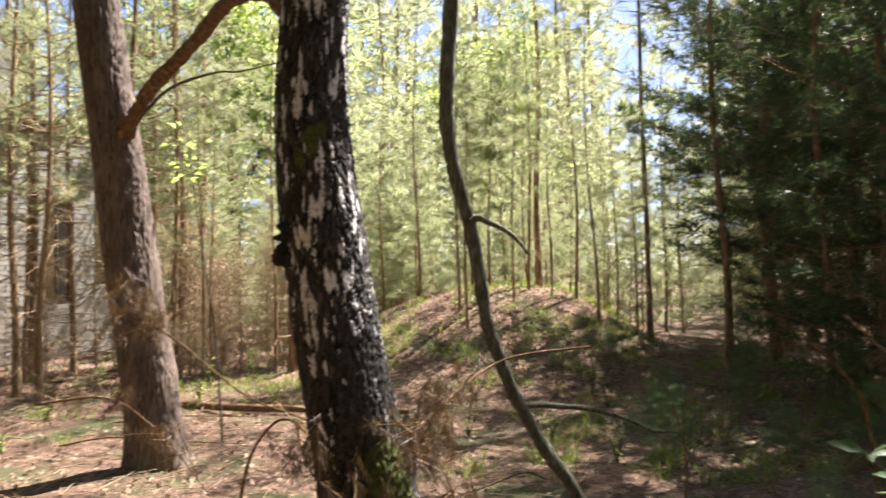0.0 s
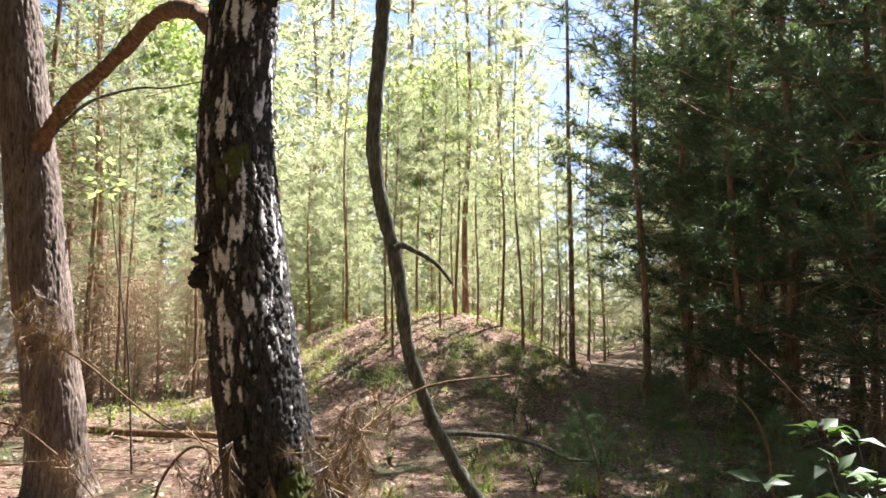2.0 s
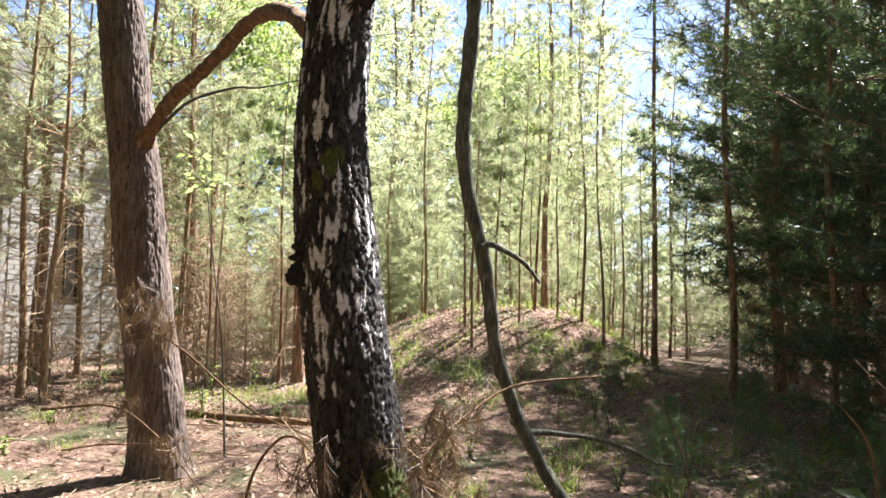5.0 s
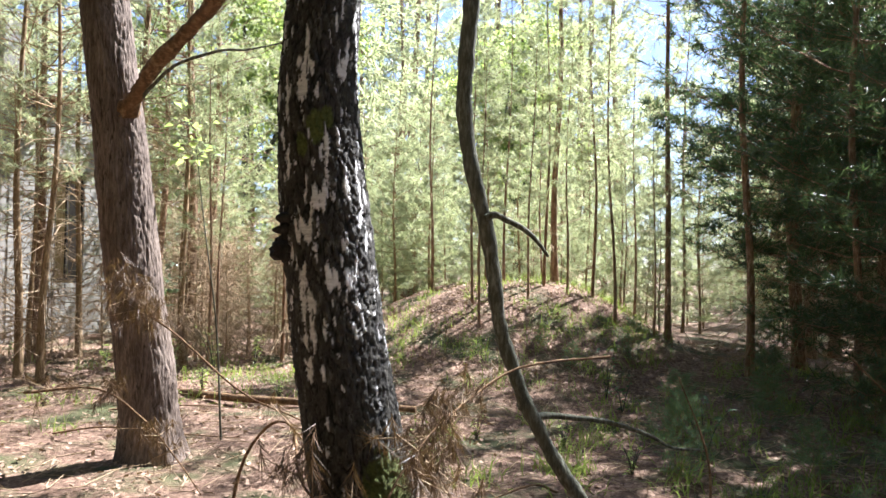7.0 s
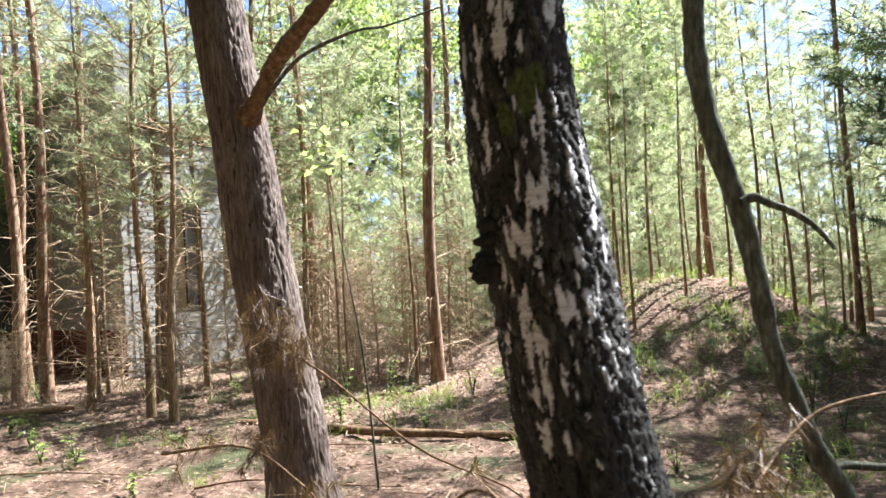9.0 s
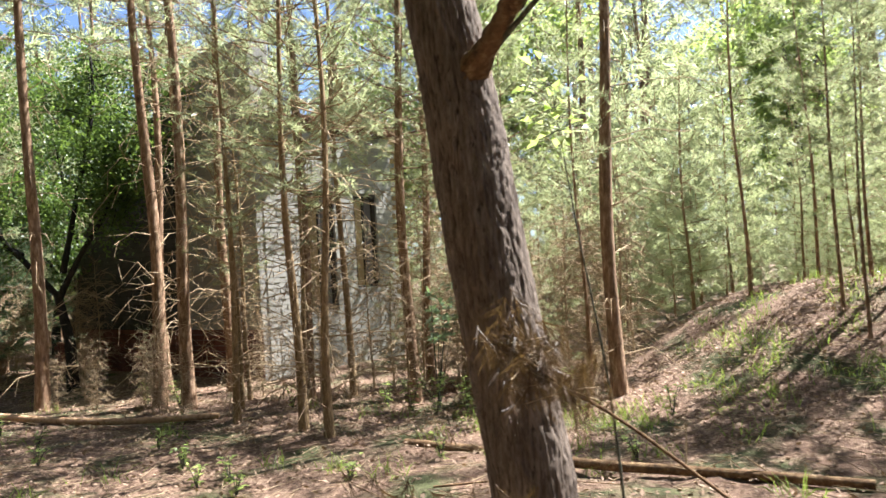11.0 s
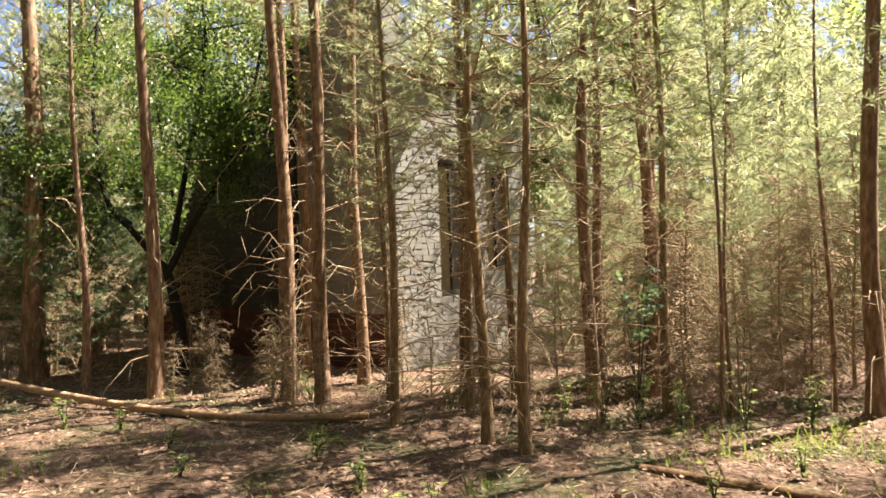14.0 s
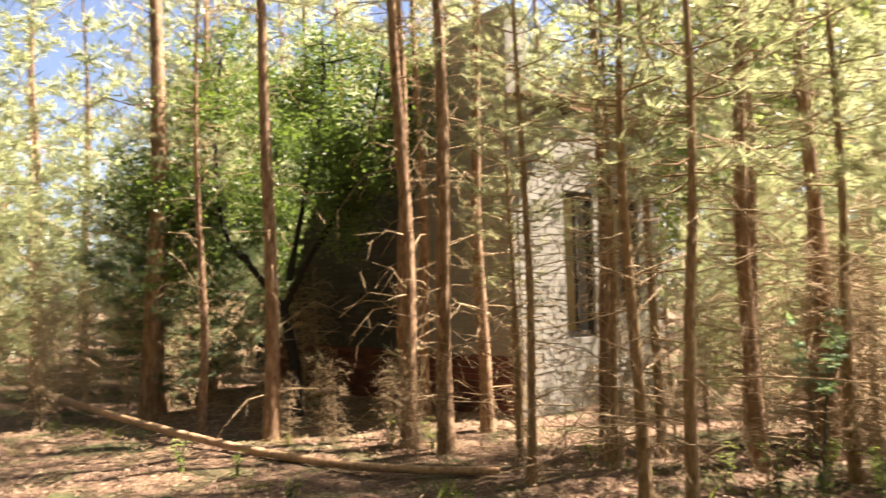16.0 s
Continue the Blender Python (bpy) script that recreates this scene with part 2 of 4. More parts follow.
    def tufts(self, p, d, k, length, width, spread=0.9, back=0.35):
        """k needles round each twig end p, pointing along d."""
        p, d = np.asarray(p, float).reshape(-1, 3), np.asarray(d, float).reshape(-1, 3)
        n = len(p)
        if not n:
            return
        r = unit(rng.normal(size=(n, k, 3)))
        w = unit(d[:, None] * 0.75 + r * spread)
        base = p[:, None] - d[:, None] * rng.uniform(0, back, (n, k, 1)) * length * 2
        side = unit(np.cross(w, rng.normal(size=(n, k, 3)))) * width / 2
        tip = base + w * length * rng.uniform(0.7, 1.2, (n, k, 1))
        v = np.stack([base - side, base + side, tip], 2).reshape(-1, 3)
        self.add(v, np.repeat(np.arange(n * k * 3).reshape(-1, 3), [1, 1, 2], axis=1))

    def leaves(self, p, d, up, length, width, bend=0.15):
        """One folded leaf at each p along d, made of four triangles."""
        p, d, up = (np.asarray(x, float).reshape(-1, 3) for x in (p, d, up))
        n = len(p)
        if not n:
            return
        L, W = np.broadcast_to(length, n)[:, None], np.broadcast_to(width, n)[:, None]
        s = unit(np.cross(d, up))
        h = np.cross(s, d)
        v = np.stack([p, p + d * L * 0.45 + s * W / 2 + h * W * 0.2, p + d * L - h * L * bend, p + d * L * 0.45 - s * W / 2 + h * W * 0.2, p + d * L * 0.5], 1).reshape(-1, 3)
        f = np.array([[0, 1, 4, 4], [1, 2, 4, 4], [2, 3, 4, 4], [3, 0, 4, 4]])
        self.add(v, (np.arange(n)[:, None, None] * 5 + f[None]).reshape(-1, 4))

    def box(self, lo, hi):
        x0, y0, z0 = lo
        x1, y1, z1 = hi
        v = [(x0, y0, z0), (x1, y0, z0), (x1, y1, z0), (x0, y1, z0), (x0, y0, z1), (x1, y0, z1), (x1, y1, z1), (x0, y1, z1)]
        self.add(v, [(0, 3, 2, 1), (4, 5, 6, 7), (0, 1, 5, 4), (1, 2, 6, 5), (2, 3, 7, 6), (3, 0, 4, 7)])

    def mesh(self, name, mat, smooth=True):
        v, f = np.vstack(self.v), np.vstack(self.f)
        tri = f[:, 2] == f[:, 3]
        size = np.where(tri, 3, 4)
        start = np.concatenate([[0], np.cumsum(size)[:-1]])
        loops = f[~(np.arange(4)[None] >= size[:, None])]
        me = bpy.data.meshes.new(name)
        me.vertices.add(len(v))
        me.vertices.foreach_set("co", v.ravel())
        me.loops.add(len(loops))
        me.loops.foreach_set("vertex_index", loops)
        me.polygons.add(len(f))
        me.polygons.foreach_set("loop_start", start)
        me.polygons.foreach_set("loop_total", size)
        me.polygons.foreach_set("use_smooth", np.full(len(f), smooth))
        me.update(calc_edges=True)
        me.materials.append(mat)
        return me


def part(name, geo, mat, parent, label="", smooth=True):
    ob = new(name, geo.mesh(name, mat, smooth) if isinstance(geo, Geo) else geo)
    ob.parent = parent
    return tagged(ob, label)


def thing(name, at=(0, 0, 0), label="", category="", group="", kind=""):
    ob = new(name)
    ob.location = at
    ob.empty_display_size = 0.2
    return tagged(ob, label, category, group, kind)


def curve_pts(ctrl, n):
    """A smooth line through control points."""
    c = np.asarray(ctrl, float)
    c = np.vstack([2 * c[0] - c[1], c, 2 * c[-1] - c[-2]])
    out = []
    seg = len(c) - 3
    for t in np.linspace(0, seg - 1e-6, n):
        i = int(t)
        u = t - i
        a, b, d, e = c[i:i + 4]
        out.append(0.5 * (2 * b + (d - a) * u + (2 * a - 5 * b + 4 * d - e) * u * u + (3 * b - a - 3 * d + e) * u ** 3))
    return np.array(out)


# ---- ground ----
def smooth(a, b, x):
    t = np.clip((np.asarray(x, float) - a) / (b - a), 0, 1)
    return t * t * (3 - 2 * t)


def height(x, y):
    x, y = np.asarray(x, float), np.asarray(y, float)
    m = 1.12 * smooth(-2.8, 0.7, x + 0.25 * (y - 10)) * (1 - 0.75 * smooth(1.2, 3.4, x)) * (1 - smooth(3.2, 6.0, x)) * smooth(7.4, 11.2, y) * (1 - smooth(13, 17, y))
    near = np.exp(-((x + 2) ** 2 + (y - 7) ** 2) / 400)
    w = 0.035 * np.sin(1.7 * x + 0.6 * y) * np.sin(1.3 * y - 0.4 * x) + 0.02 * np.sin(4.1 * x + 1.0) * np.sin(3.7 * y)
    return m + w * near


def build_ground():
    n = 230
    u = np.linspace(-1, 1, n)
    gx = -2.5 + 16 * u + 1200 * u ** 9
    gy = 8.0 + 16 * u + 1200 * u ** 9
    x, y = np.meshgrid(gx, gy)
    z = height(x, y) + rng.normal(0, 0.008, x.shape) * (np.abs(x + 2) < 20)
    g = Geo()
    i = np.arange(n - 1)[:, None] * n + np.arange(n - 1)[None]
    g.add(np.stack([x, y, z], -1), np.stack([i, i + 1, i + n + 1, i + n], -1).reshape(-1, 4))
    ob = new("ground", g.mesh("ground", M_GROUND))
    tagged(ob, "forest floor of brown needles, leaves and moss", "ground", kind="structure")


build_ground()


# ---- trees ----
def limb_set(geo, tuftp, tuftd, base, dirs, lens, r0, twig_n, droop=0.0, rise=0.25, fine=True):
    """Limbs with side twigs; collects the twig ends for the needles."""
    for b, d, L in zip(base, dirs, lens):
        mid = b + d * L * 0.5 + np.array([0, 0, -droop * L * 0.5])
        tip = b + d * L + np.array([0, 0, (rise - droop) * L])
        if fine:
            geo.tube(curve_pts([b, mid, tip], 4), np.linspace(r0 * (0.5 + L / 3), 0.004, 4), 4, cap=False)
        else:
            geo.twigs(b, mid, tip, r0 * (0.5 + L / 3), 0.005)
        k = max(3, int(twig_n * L))
        s = rng.uniform(0.2, 1.0, k)
        p = (1 - s)[:, None] ** 2 * b + (2 * s * (1 - s))[:, None] * mid + (s ** 2)[:, None] * tip
        side = np.cross(d, [0, 0, 1.0]) * rng.choice([-1, 1], k)[:, None]
        td = unit(d * 0.8 + side * rng.uniform(0.3, 1.1, (k, 1)) + rng.normal(0, 0.3, (k, 3)) + [0, 0, 0.15])
        tl = rng.uniform(0.15, 0.42, k)[:, None] * (0.5 + 0.35 * L)
        e = p + td * tl
        if fine:
            geo.sticks(p, e, min(0.004, r0 * 0.4), 0.0012)
        tuftp += [e, (p + e) / 2, tip[None]]
        tuftd += [td, td, d[None]]


def pine_tree(name, H, r, crown, spread, seed, mat, needle, k=10, nl=0.12, nw=0.007, twig_n=7, dead=40, label="", lean=0.0, whorl=0.42, droop=0.0, group="", dead_len=0.7, dead_mat=None, fine=True, limbs=5, dense=4, thick=0.0034):
    """A pine: bent tapered trunk, dead twigs below, whorls of limbs with needle tufts above."""
    global rng
    rng = np.random.default_rng(seed)
    t = thing(name, label=label, category="tree", group=group)
    zs = np.linspace(-0.1, H, 22)
    ph = rng.uniform(0, 6.28, 2)
    px = lean * zs + 0.06 * np.sin(zs * 0.9 + ph[0]) * np.minimum(zs, 2) / 2
    py = 0.06 * np.sin(zs * 0.7 + ph[1]) * np.minimum(zs, 2) / 2
    rad = r * (1 - 0.85 * np.clip(zs / H, 0, 1)) * (1 + 0.35 * np.exp(-np.maximum(zs, 0) / 0.15))
    g = Geo()
    g.tube(np.stack([px, py, zs], -1), rad, 10 if fine else 7, 0.07)
    part("trunk", g, mat, t)
    axis = lambda z: np.stack([np.interp(z, zs, px), np.interp(z, zs, py), z], -1)
    # dead lower twigs
    if dead:
        g = Geo()
        z = rng.uniform(0.25, crown + 1.0, dead)
        a = axis(z)
        an = rng.uniform(0, 6.28, dead)
        L = rng.uniform(0.3, 1.0, dead) * dead_len
        d = np.stack([np.cos(an), np.sin(an), rng.uniform(-0.4, 0.4, dead)], -1)
        e = a + d * L[:, None] + np.stack([np.zeros(dead), np.zeros(dead), rng.uniform(-0.25, 0.05, dead)], -1)
        mid = a + d * L[:, None] * 0.55 + np.stack([np.zeros(dead), np.zeros(dead), rng.uniform(0, 0.14, dead)], -1)
        g.twigs(a, mid, e, thick * 1.6, thick * 0.8)
        for rep in range(dense):
            s = rng.uniform(0.3, 1, dead)[:, None]
            p = a + (mid - a) * np.minimum(s * 2, 1) + (e - mid) * np.maximum(s * 2 - 1, 0)
            q = p + unit(d + rng.normal(0, 0.8, (dead, 3)) + [0, 0, -0.25]) * L[:, None] * rng.uniform(0.25, 0.6, (dead, 1))
            g.sticks(p, q, thick * 0.9, thick * 0.45)
        tagged(part("deadwood", g, dead_mat or M_TWIG, t, "bare grey-brown dead twigs"), kind="stuff")
    # living crown
    g, tp, td = Geo(), [], []
    z = crown
    while z < H - 0.1:
        n = rng.integers(limbs - 1, limbs + 2)
        an = rng.uniform(0, 6.28) + np.arange(n) * 6.283 / n + rng.normal(0, 0.25, n)
        f = (z - crown) / max(H - crown, 0.1)
        shape = min(1.0, 0.5 + f * 2.2) * (1 - f) ** 0.7 + 0.06
        L = spread * shape * rng.uniform(0.65, 1.2, n)
        d = unit(np.stack([np.cos(an), np.sin(an), 0.05 + 0.5 * f + rng.normal(0, 0.12, n)], -1))
        zz = z + rng.normal(0, 0.06, n)
        limb_set(g, tp, td, axis(zz), d, L, 0.011 if spread > 0.8 else 0.003, twig_n * (1.0 if z < 5.0 else 0.3), droop, fine=fine)
        z += whorl * rng.uniform(0.75, 1.25) * (1.0 if z < 5.0 else 1.5)
    tp.append(axis(np.array([H])))
    td.append(np.array([[0, 0, 1.0]]))
    tagged(part("limbwood", g, mat, t), kind="stuff")
    g = Geo()
    g.tufts(np.vstack(tp), np.vstack(td), k, nl, nw, 1.0, 0.5)
    tagged(part("crown", g, needle, t, "soft clusters of long needles"), kind="stuff")
    return t


def broadleaf(name, ctl, forks, r, leaves, size, spread, seed, bark_mat, leaf_mat, label, centre, group=""):
    """A leafy tree: forked trunk with limbs and clumps of small leaves round them."""
    global rng
    rng = np.random.default_rng(seed)
    t = thing(name, label=label, category="tree", group=group)
    g = Geo()
    p = curve_pts(ctl, 14)
    g.tube(p, np.linspace(r * 1.25, r * 0.7, 14), 9, 0.08)
    part("trunk", g, bark_mat, t)
    ends = []
    for f in forks:
        g = Geo()
        p = curve_pts(f, 12)
        g.tube(p, np.linspace(r * 0.6, 0.02, 12), 7, 0.08)
        part("limb", g, bark_mat, t)
        ends.append(p[5:])
    ends = np.vstack(ends)
    n = 70
    a = ends[rng.integers(0, len(ends), n)]
    e = a + unit(rng.normal(size=(n, 3)) + [0, 0, 0.2]) * rng.uniform(0.5, 1.0, (n, 1)) * spread
    g = Geo()
    g.twigs(a, (a + e) / 2 + rng.normal(0, 0.08, (n, 3)), e, 0.014, 0.004)
    tagged(part("twigwood", g, bark_mat, t), kind="stuff")
    pick = rng.integers(0, n, leaves)
    s = rng.uniform(0.25, 1.05, (leaves, 1))
    q = a[pick] + (e - a)[pick] * s + rng.normal(0, 0.13 * spread, (leaves, 3))
    g = Geo()
    g.flat_leaves(q, unit(rng.normal(size=q.shape) + [0, 0, -0.3]), unit(rng.normal(size=q.shape) + [0, 0, 1.2]), size, size * 0.6)
    tagged(part("crown", g, leaf_mat, t, "many small green leaves"), kind="stuff")
    return t


def place(t, x, y, rz=0.0, s=1.0, tilt=0.0):
    z = float(height(x, y)) - 0.03
    return copy_thing(t, pose(x, y, z, 0, tilt, rz) @ Matrix.Diagonal((s, s, s, 1)))


def put(t, x, y, rz=0.0, s=1.0, tilt=0.0):
    t.matrix_basis = pose(x, y, float(height(x, y)) - 0.03, 0, tilt, rz) @ Matrix.Diagonal((s, s, s, 1))


RED_L = "slender red-barked pine with dead lower twigs and high green crown"
red = [pine_tree("pine_tree", 8.5, 0.075, 2.8, 1.5, 20 + i, M_RED, M_NEEDLE, 11, 0.12, 0.009, 7, 42, RED_L, group="red pines of the stand", dead_len=0.85, thick=0.0048, dense=2) for i in range(3)]
THIN_L = "thin young pine pole with bare lower stem and dry twigs"
thin = [pine_tree("young_pine", 6.2, 0.046, 2.4, 1.1, 40 + i, M_THIN, M_NEEDLE, 11, 0.11, 0.008, 6, 46, THIN_L, group="thin pines of the stand", dead_len=0.95, thick=0.0046, dense=2) for i in range(3)]
SAP_L = "sunlit young pine with airy light green boughs"
sap = [pine_tree("young_pine", 5.6, 0.026, 2.2, 0.75, 60 + i, M_RED, M_NEEDLE, 13, 0.13, 0.009, 7, 24, SAP_L, group="young pines on the mound", dead_len=0.4) for i in range(3)]
MID_L = "bushy young pine, green almost to the ground"
midp = [pine_tree("young_pine", 5.6, 0.036, 0.4, 1.35, 70 + i, M_THIN, M_NEEDLE, 10, 0.15, 0.013, 8, 0, MID_L, whorl=0.42, group="bushy pines behind the mound", fine=False) for i in range(3)]
FAR_L = "bushy green pine in the sunlit woods beyond"
far = [pine_tree("pine_tree", 9.0, 0.11, 0.8, 2.2, 80 + i, M_RED, M_NEEDLE, 7, 0.27, 0.034, 3.2, 0, FAR_L, whorl=0.55, group="pines of the woods", fine=False) for i in range(3)]
# Pines added only out of view, to cut sky and bounce light.
shade = [pine_tree("pine_tree", 9.0, 0.11, 0.8, 2.4, 90 + i, M_RED, M_NEEDLE_SHADED, 5, 0.32, 0.06, 2.6, 0, "dark bushy pine added out of view to block sky light", whorl=0.6, group="pines of the woods", fine=False) for i in range(2)]
DARK_L = "dense shaded pine with dark blue-green drooping boughs"
dark = [pine_tree("pine_tree", 8.5, 0.09, 0.6, 2.5, 100 + i, M_RED, M_NEEDLE_SHADED, 12, 0.15, 0.015, 9, 80, DARK_L, droop=0.14, group="dense dark pines", limbs=6, dead_len=1.1) for i in range(2)]
open_dark = pine_tree("pine_tree", 8.5, 0.09, 1.5, 2.3, 105, M_RED, M_NEEDLE_SHADED, 12, 0.15, 0.015, 9, 120, "shaded pine with dark high boughs and brown dead twigs", droop=0.05, group="dense dark pines", limbs=6, dead_len=1.3)
DEAD_L = "dead pine sapling bristling with dry brown twigs"
deadp = [pine_tree("dead_pine", 4.2, 0.03, 2.6, 0.8, 120 + i, M_TWIG, M_DEADN if i else M_NEEDLE, 3, 0.10, 0.007, 5, 90, DEAD_L, group="dead pine thicket", dead_len=0.85, thick=0.008, dense=3) for i in range(3)]

# Added for shade: the high crown, above the view, dapples the floor.
tall = pine_tree("pine_tree", 12.0, 0.052, 5.6, 2.0, 27, M_RED, M_NEEDLE, 12, 0.13, 0.012, 24, 40, "tall slim pine added by the mound, its high green crown shading the floor", group="tall pines by the mound", dead_len=0.8, thick=0.0045, dense=2)

RED_AT = [(-8.75, 10.4, 1.0), (-8.1, 9.5, 1.15), (-7.6, 9.45, 1.15), (-7.7, 10.5, 0.9), (-12.4, 9.5, 1.75), (-9.8, 9.2, 1.05),
          (-6.0, 9.7, 0.95), (-4.74, 10.03, 1.0), (-4.25, 10.65, 1.1), (-4.9, 11.0, 0.9), (-2.28, 9.8, 1.1), (-4.45, 11.9, 1.0), (-13.0, 11.0, 0.9), (-14.6, 12.5, 0.9), (-8.9, 11.0, 0.9), (-10.85, 9.1, 0.72)]
THIN_AT = [(-6.2, 8.5, 0.9), (-5.18, 8.18, 1.05), (-4.82, 8.05, 1.0), (-5.6, 10.1, 1.2), (-4.0, 9.9, 1.0), (-5.75, 9.2, 0.8), (-7.0, 9.9, 0.8), (-6.7, 9.3, 0.6)]
SAP_AT = [(-2.6, 9.95, 0.95), (-3.5, 9.6, 0.85), (-3.42, 9.75, 0.8), (-0.02, 10.3, 0.85), (0.42, 11.2, 1.0), (1.05, 12.3, 0.9), (1.0, 10.9, 1.0), (1.3, 10.5, 0.8), (1.66, 10.6, 1.15), (1.88, 9.9, 0.9), (2.35, 11.2, 0.9), (2.4, 10.0, 0.75), (4.0, 15.2, 1.3), (2.8, 15.5, 1.1), (0.1, 13.0, 1.2), (-0.8, 12.5, 1.1), (0.1, 9.7, 0.8), (0.75, 10.3, 0.85)]
r2 = random.Random(5)


def plant(models, spots):
    for i, (x, y, s) in enumerate(spots):
        if i < len(models):
            put(models[i], x, y, r2.uniform(0, 360), s, r2.uniform(-1.5, 1.0))
        else:
            place(models[i % len(models)], x, y, r2.uniform(0, 360), s, r2.uniform(-1.5, 1.0))


high = [pine_tree("pine_tree", 9.0, 0.075, 4.6, 1.4, 25 + i, M_RED, M_NEEDLE, 11, 0.12, 0.009, 7, 46, RED_L, group="red pines of the stand", dead_len=0.85, thick=0.0048, dense=2) for i in range(2)]
before_ruin = lambda q: -12.5 < q[0] < -7.5 or q[0] > -3
plant(high, [q for q in RED_AT if before_ruin(q)])
plant(red, [q for q in RED_AT if not before_ruin(q)])
plant(thin, THIN_AT)
plant(sap, SAP_AT)
# spots chosen so that the crowns' shadows fall on the foreground
plant([tall], [(1.2, 11.4, 0.95), (3.3, 9.0, 0.95), (2.6, 10.1, 0.85), (3.9, 7.7, 0.85), (4.7, 6.6, 0.9)])
plant([open_dark], [(4.25, 10.0, 1.0), (5.1, 11.8, 1.1), (5.4, 8.0, 0.9)])
# the pine at (5.3, 3.3) is added out of view to shade the sapling
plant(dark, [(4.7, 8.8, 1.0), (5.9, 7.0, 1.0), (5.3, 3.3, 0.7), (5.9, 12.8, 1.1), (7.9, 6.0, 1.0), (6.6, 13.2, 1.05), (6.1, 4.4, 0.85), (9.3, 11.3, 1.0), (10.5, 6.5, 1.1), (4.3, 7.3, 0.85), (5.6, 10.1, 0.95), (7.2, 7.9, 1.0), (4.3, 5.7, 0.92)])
plant(deadp, [(r2.uniform(-4.9, -2.3), 9.9 + r2.uniform(0, 2.2), r2.uniform(0.5, 0.9)) for i in range(17)] + [(r2.uniform(-5.4, -3.2), r2.uniform(9.6, 11.4), r2.uniform(0.55, 0.95)) for i in range(8)] + [(-5.3, 10.7, 0.7), (-6.2, 10.4, 0.75), (-5.7, 10.9, 0.8), (-6.5, 9.9, 0.5), (-7.0, 10.2, 0.45), (-5.9, 9.8, 0.55), (-4.6, 9.5, 0.6), (-5.0, 11.8, 1.0), (-13.6, 8.6, 0.9), (-14.5, 9.4, 0.9), (-14.2, 8.0, 0.7)] + [(r2.uniform(-17, -11.8), r2.uniform(9.2, 12.5), r2.uniform(0.6, 1.0)) for i in range(14)] + [(r2.uniform(-9.5, -5.0), r2.uniform(8.7, 9.5), r2.uniform(0.26, 0.42)) for i in range(12)] + [(-12.6, 9.3, 0.7), (-13.2, 10.5, 0.9), (-11.0, 11.0, 0.7), (-10.6, 9.9, 0.6), (-7.3, 10.6, 0.5), (-12.9, 8.3, 0.6)])


def scatter(n, x0, x1, y0, y1, gap, ok, lo, hi):
    out, tries = [], 0
    while len(out) < n and tries < 20000:
        tries += 1
        x, y = r2.uniform(x0, x1), r2.uniform(y0, y1)
        if ok(x, y) and all((x - a) ** 2 + (y - b) ** 2 > gap * gap for a, b, _ in out):
            out.append((x, y, r2.uniform(lo, hi) * (1 + 0.45 * float(smooth(21, 28, y)))))
    return out


off_house = lambda x, y: (x + 9.2) ** 2 + (y - 14) ** 2 > 22
lane = lambda x, y: abs(x - 0.32 * y - 0.2) > 0.55 or y > 24
plant(midp, scatter(30, -6, 7, 13.0, 20, 1.5, lambda x, y: off_house(x, y) and lane(x, y) and not (x > 3.8 and y < 14.5) and not (x < -0.5 and y < 13.2), 0.6, 1.15) + scatter(26, -30, -13.2, 7.2, 19, 1.3, lambda x, y: off_house(x, y) and y > 0.25 * (-x) + 4.0, 0.8, 1.6) + scatter(8, -6.2, -1.6, 12.6, 14.5, 0.8, lambda x, y: x > -5.9, 0.5, 0.75) + scatter(15, -2.2, 4.6, 13.0, 16.5, 0.9, lambda x, y: lane(x, y), 0.6, 0.95) + [(-5.6, 14.4, 1.1), (-6.2, 15.3, 1.2), (-4.9, 13.7, 0.95), (-2.6, 15.6, 1.1), (-1.5, 16.4, 1.15), (-3.6, 16.2, 1.1), (-2.2, 17.8, 1.3)] + scatter(12, 5.5, 10.5, 19, 30, 1.2, lambda x, y: abs(x - 0.32 * y - 0.2) < 1.2, 0.35, 0.6) + scatter(16, -3, 9, 14, 24, 1.5, lambda x, y: True, 0.22, 0.4))
# ring of added pines behind the camera, never seen, to lower ambient light
behind = []
for i in range(56):
    a = r2.uniform(3.0, 6.4)
    q = r2.uniform(5.0, 12)
    behind.append((-1.5 + math.cos(a) * q, 1 + math.sin(a) * q, r2.uniform(1.2, 1.7)))
behind = [p for p in behind if not (-14 < p[0] < 5 and p[1] > -3.0) and not (p[0] > 3 and p[1] > -2.5)]
plant(far, scatter(95, -36, 30, 17, 42, 2.0, lambda x, y: off_house(x, y) and (lane(x, y) or y > 36) and not (-2 < x < 8 and y < 20.5), 0.7, 1.25) + scatter(14, -30, -15, 8, 19, 2.0, lambda x, y: y > 0.25 * (-x) + 4.5, 0.8, 1.1) + scatter(14, 9, 24, 1, 17, 2.2, lambda x, y: x > 11, 0.8, 1.2))
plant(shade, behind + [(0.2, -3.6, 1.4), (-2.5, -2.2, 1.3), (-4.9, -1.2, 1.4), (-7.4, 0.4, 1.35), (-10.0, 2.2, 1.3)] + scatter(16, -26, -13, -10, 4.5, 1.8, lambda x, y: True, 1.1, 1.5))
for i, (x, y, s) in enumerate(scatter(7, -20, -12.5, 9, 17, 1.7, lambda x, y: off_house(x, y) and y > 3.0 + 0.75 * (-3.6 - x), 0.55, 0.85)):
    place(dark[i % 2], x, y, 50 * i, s)

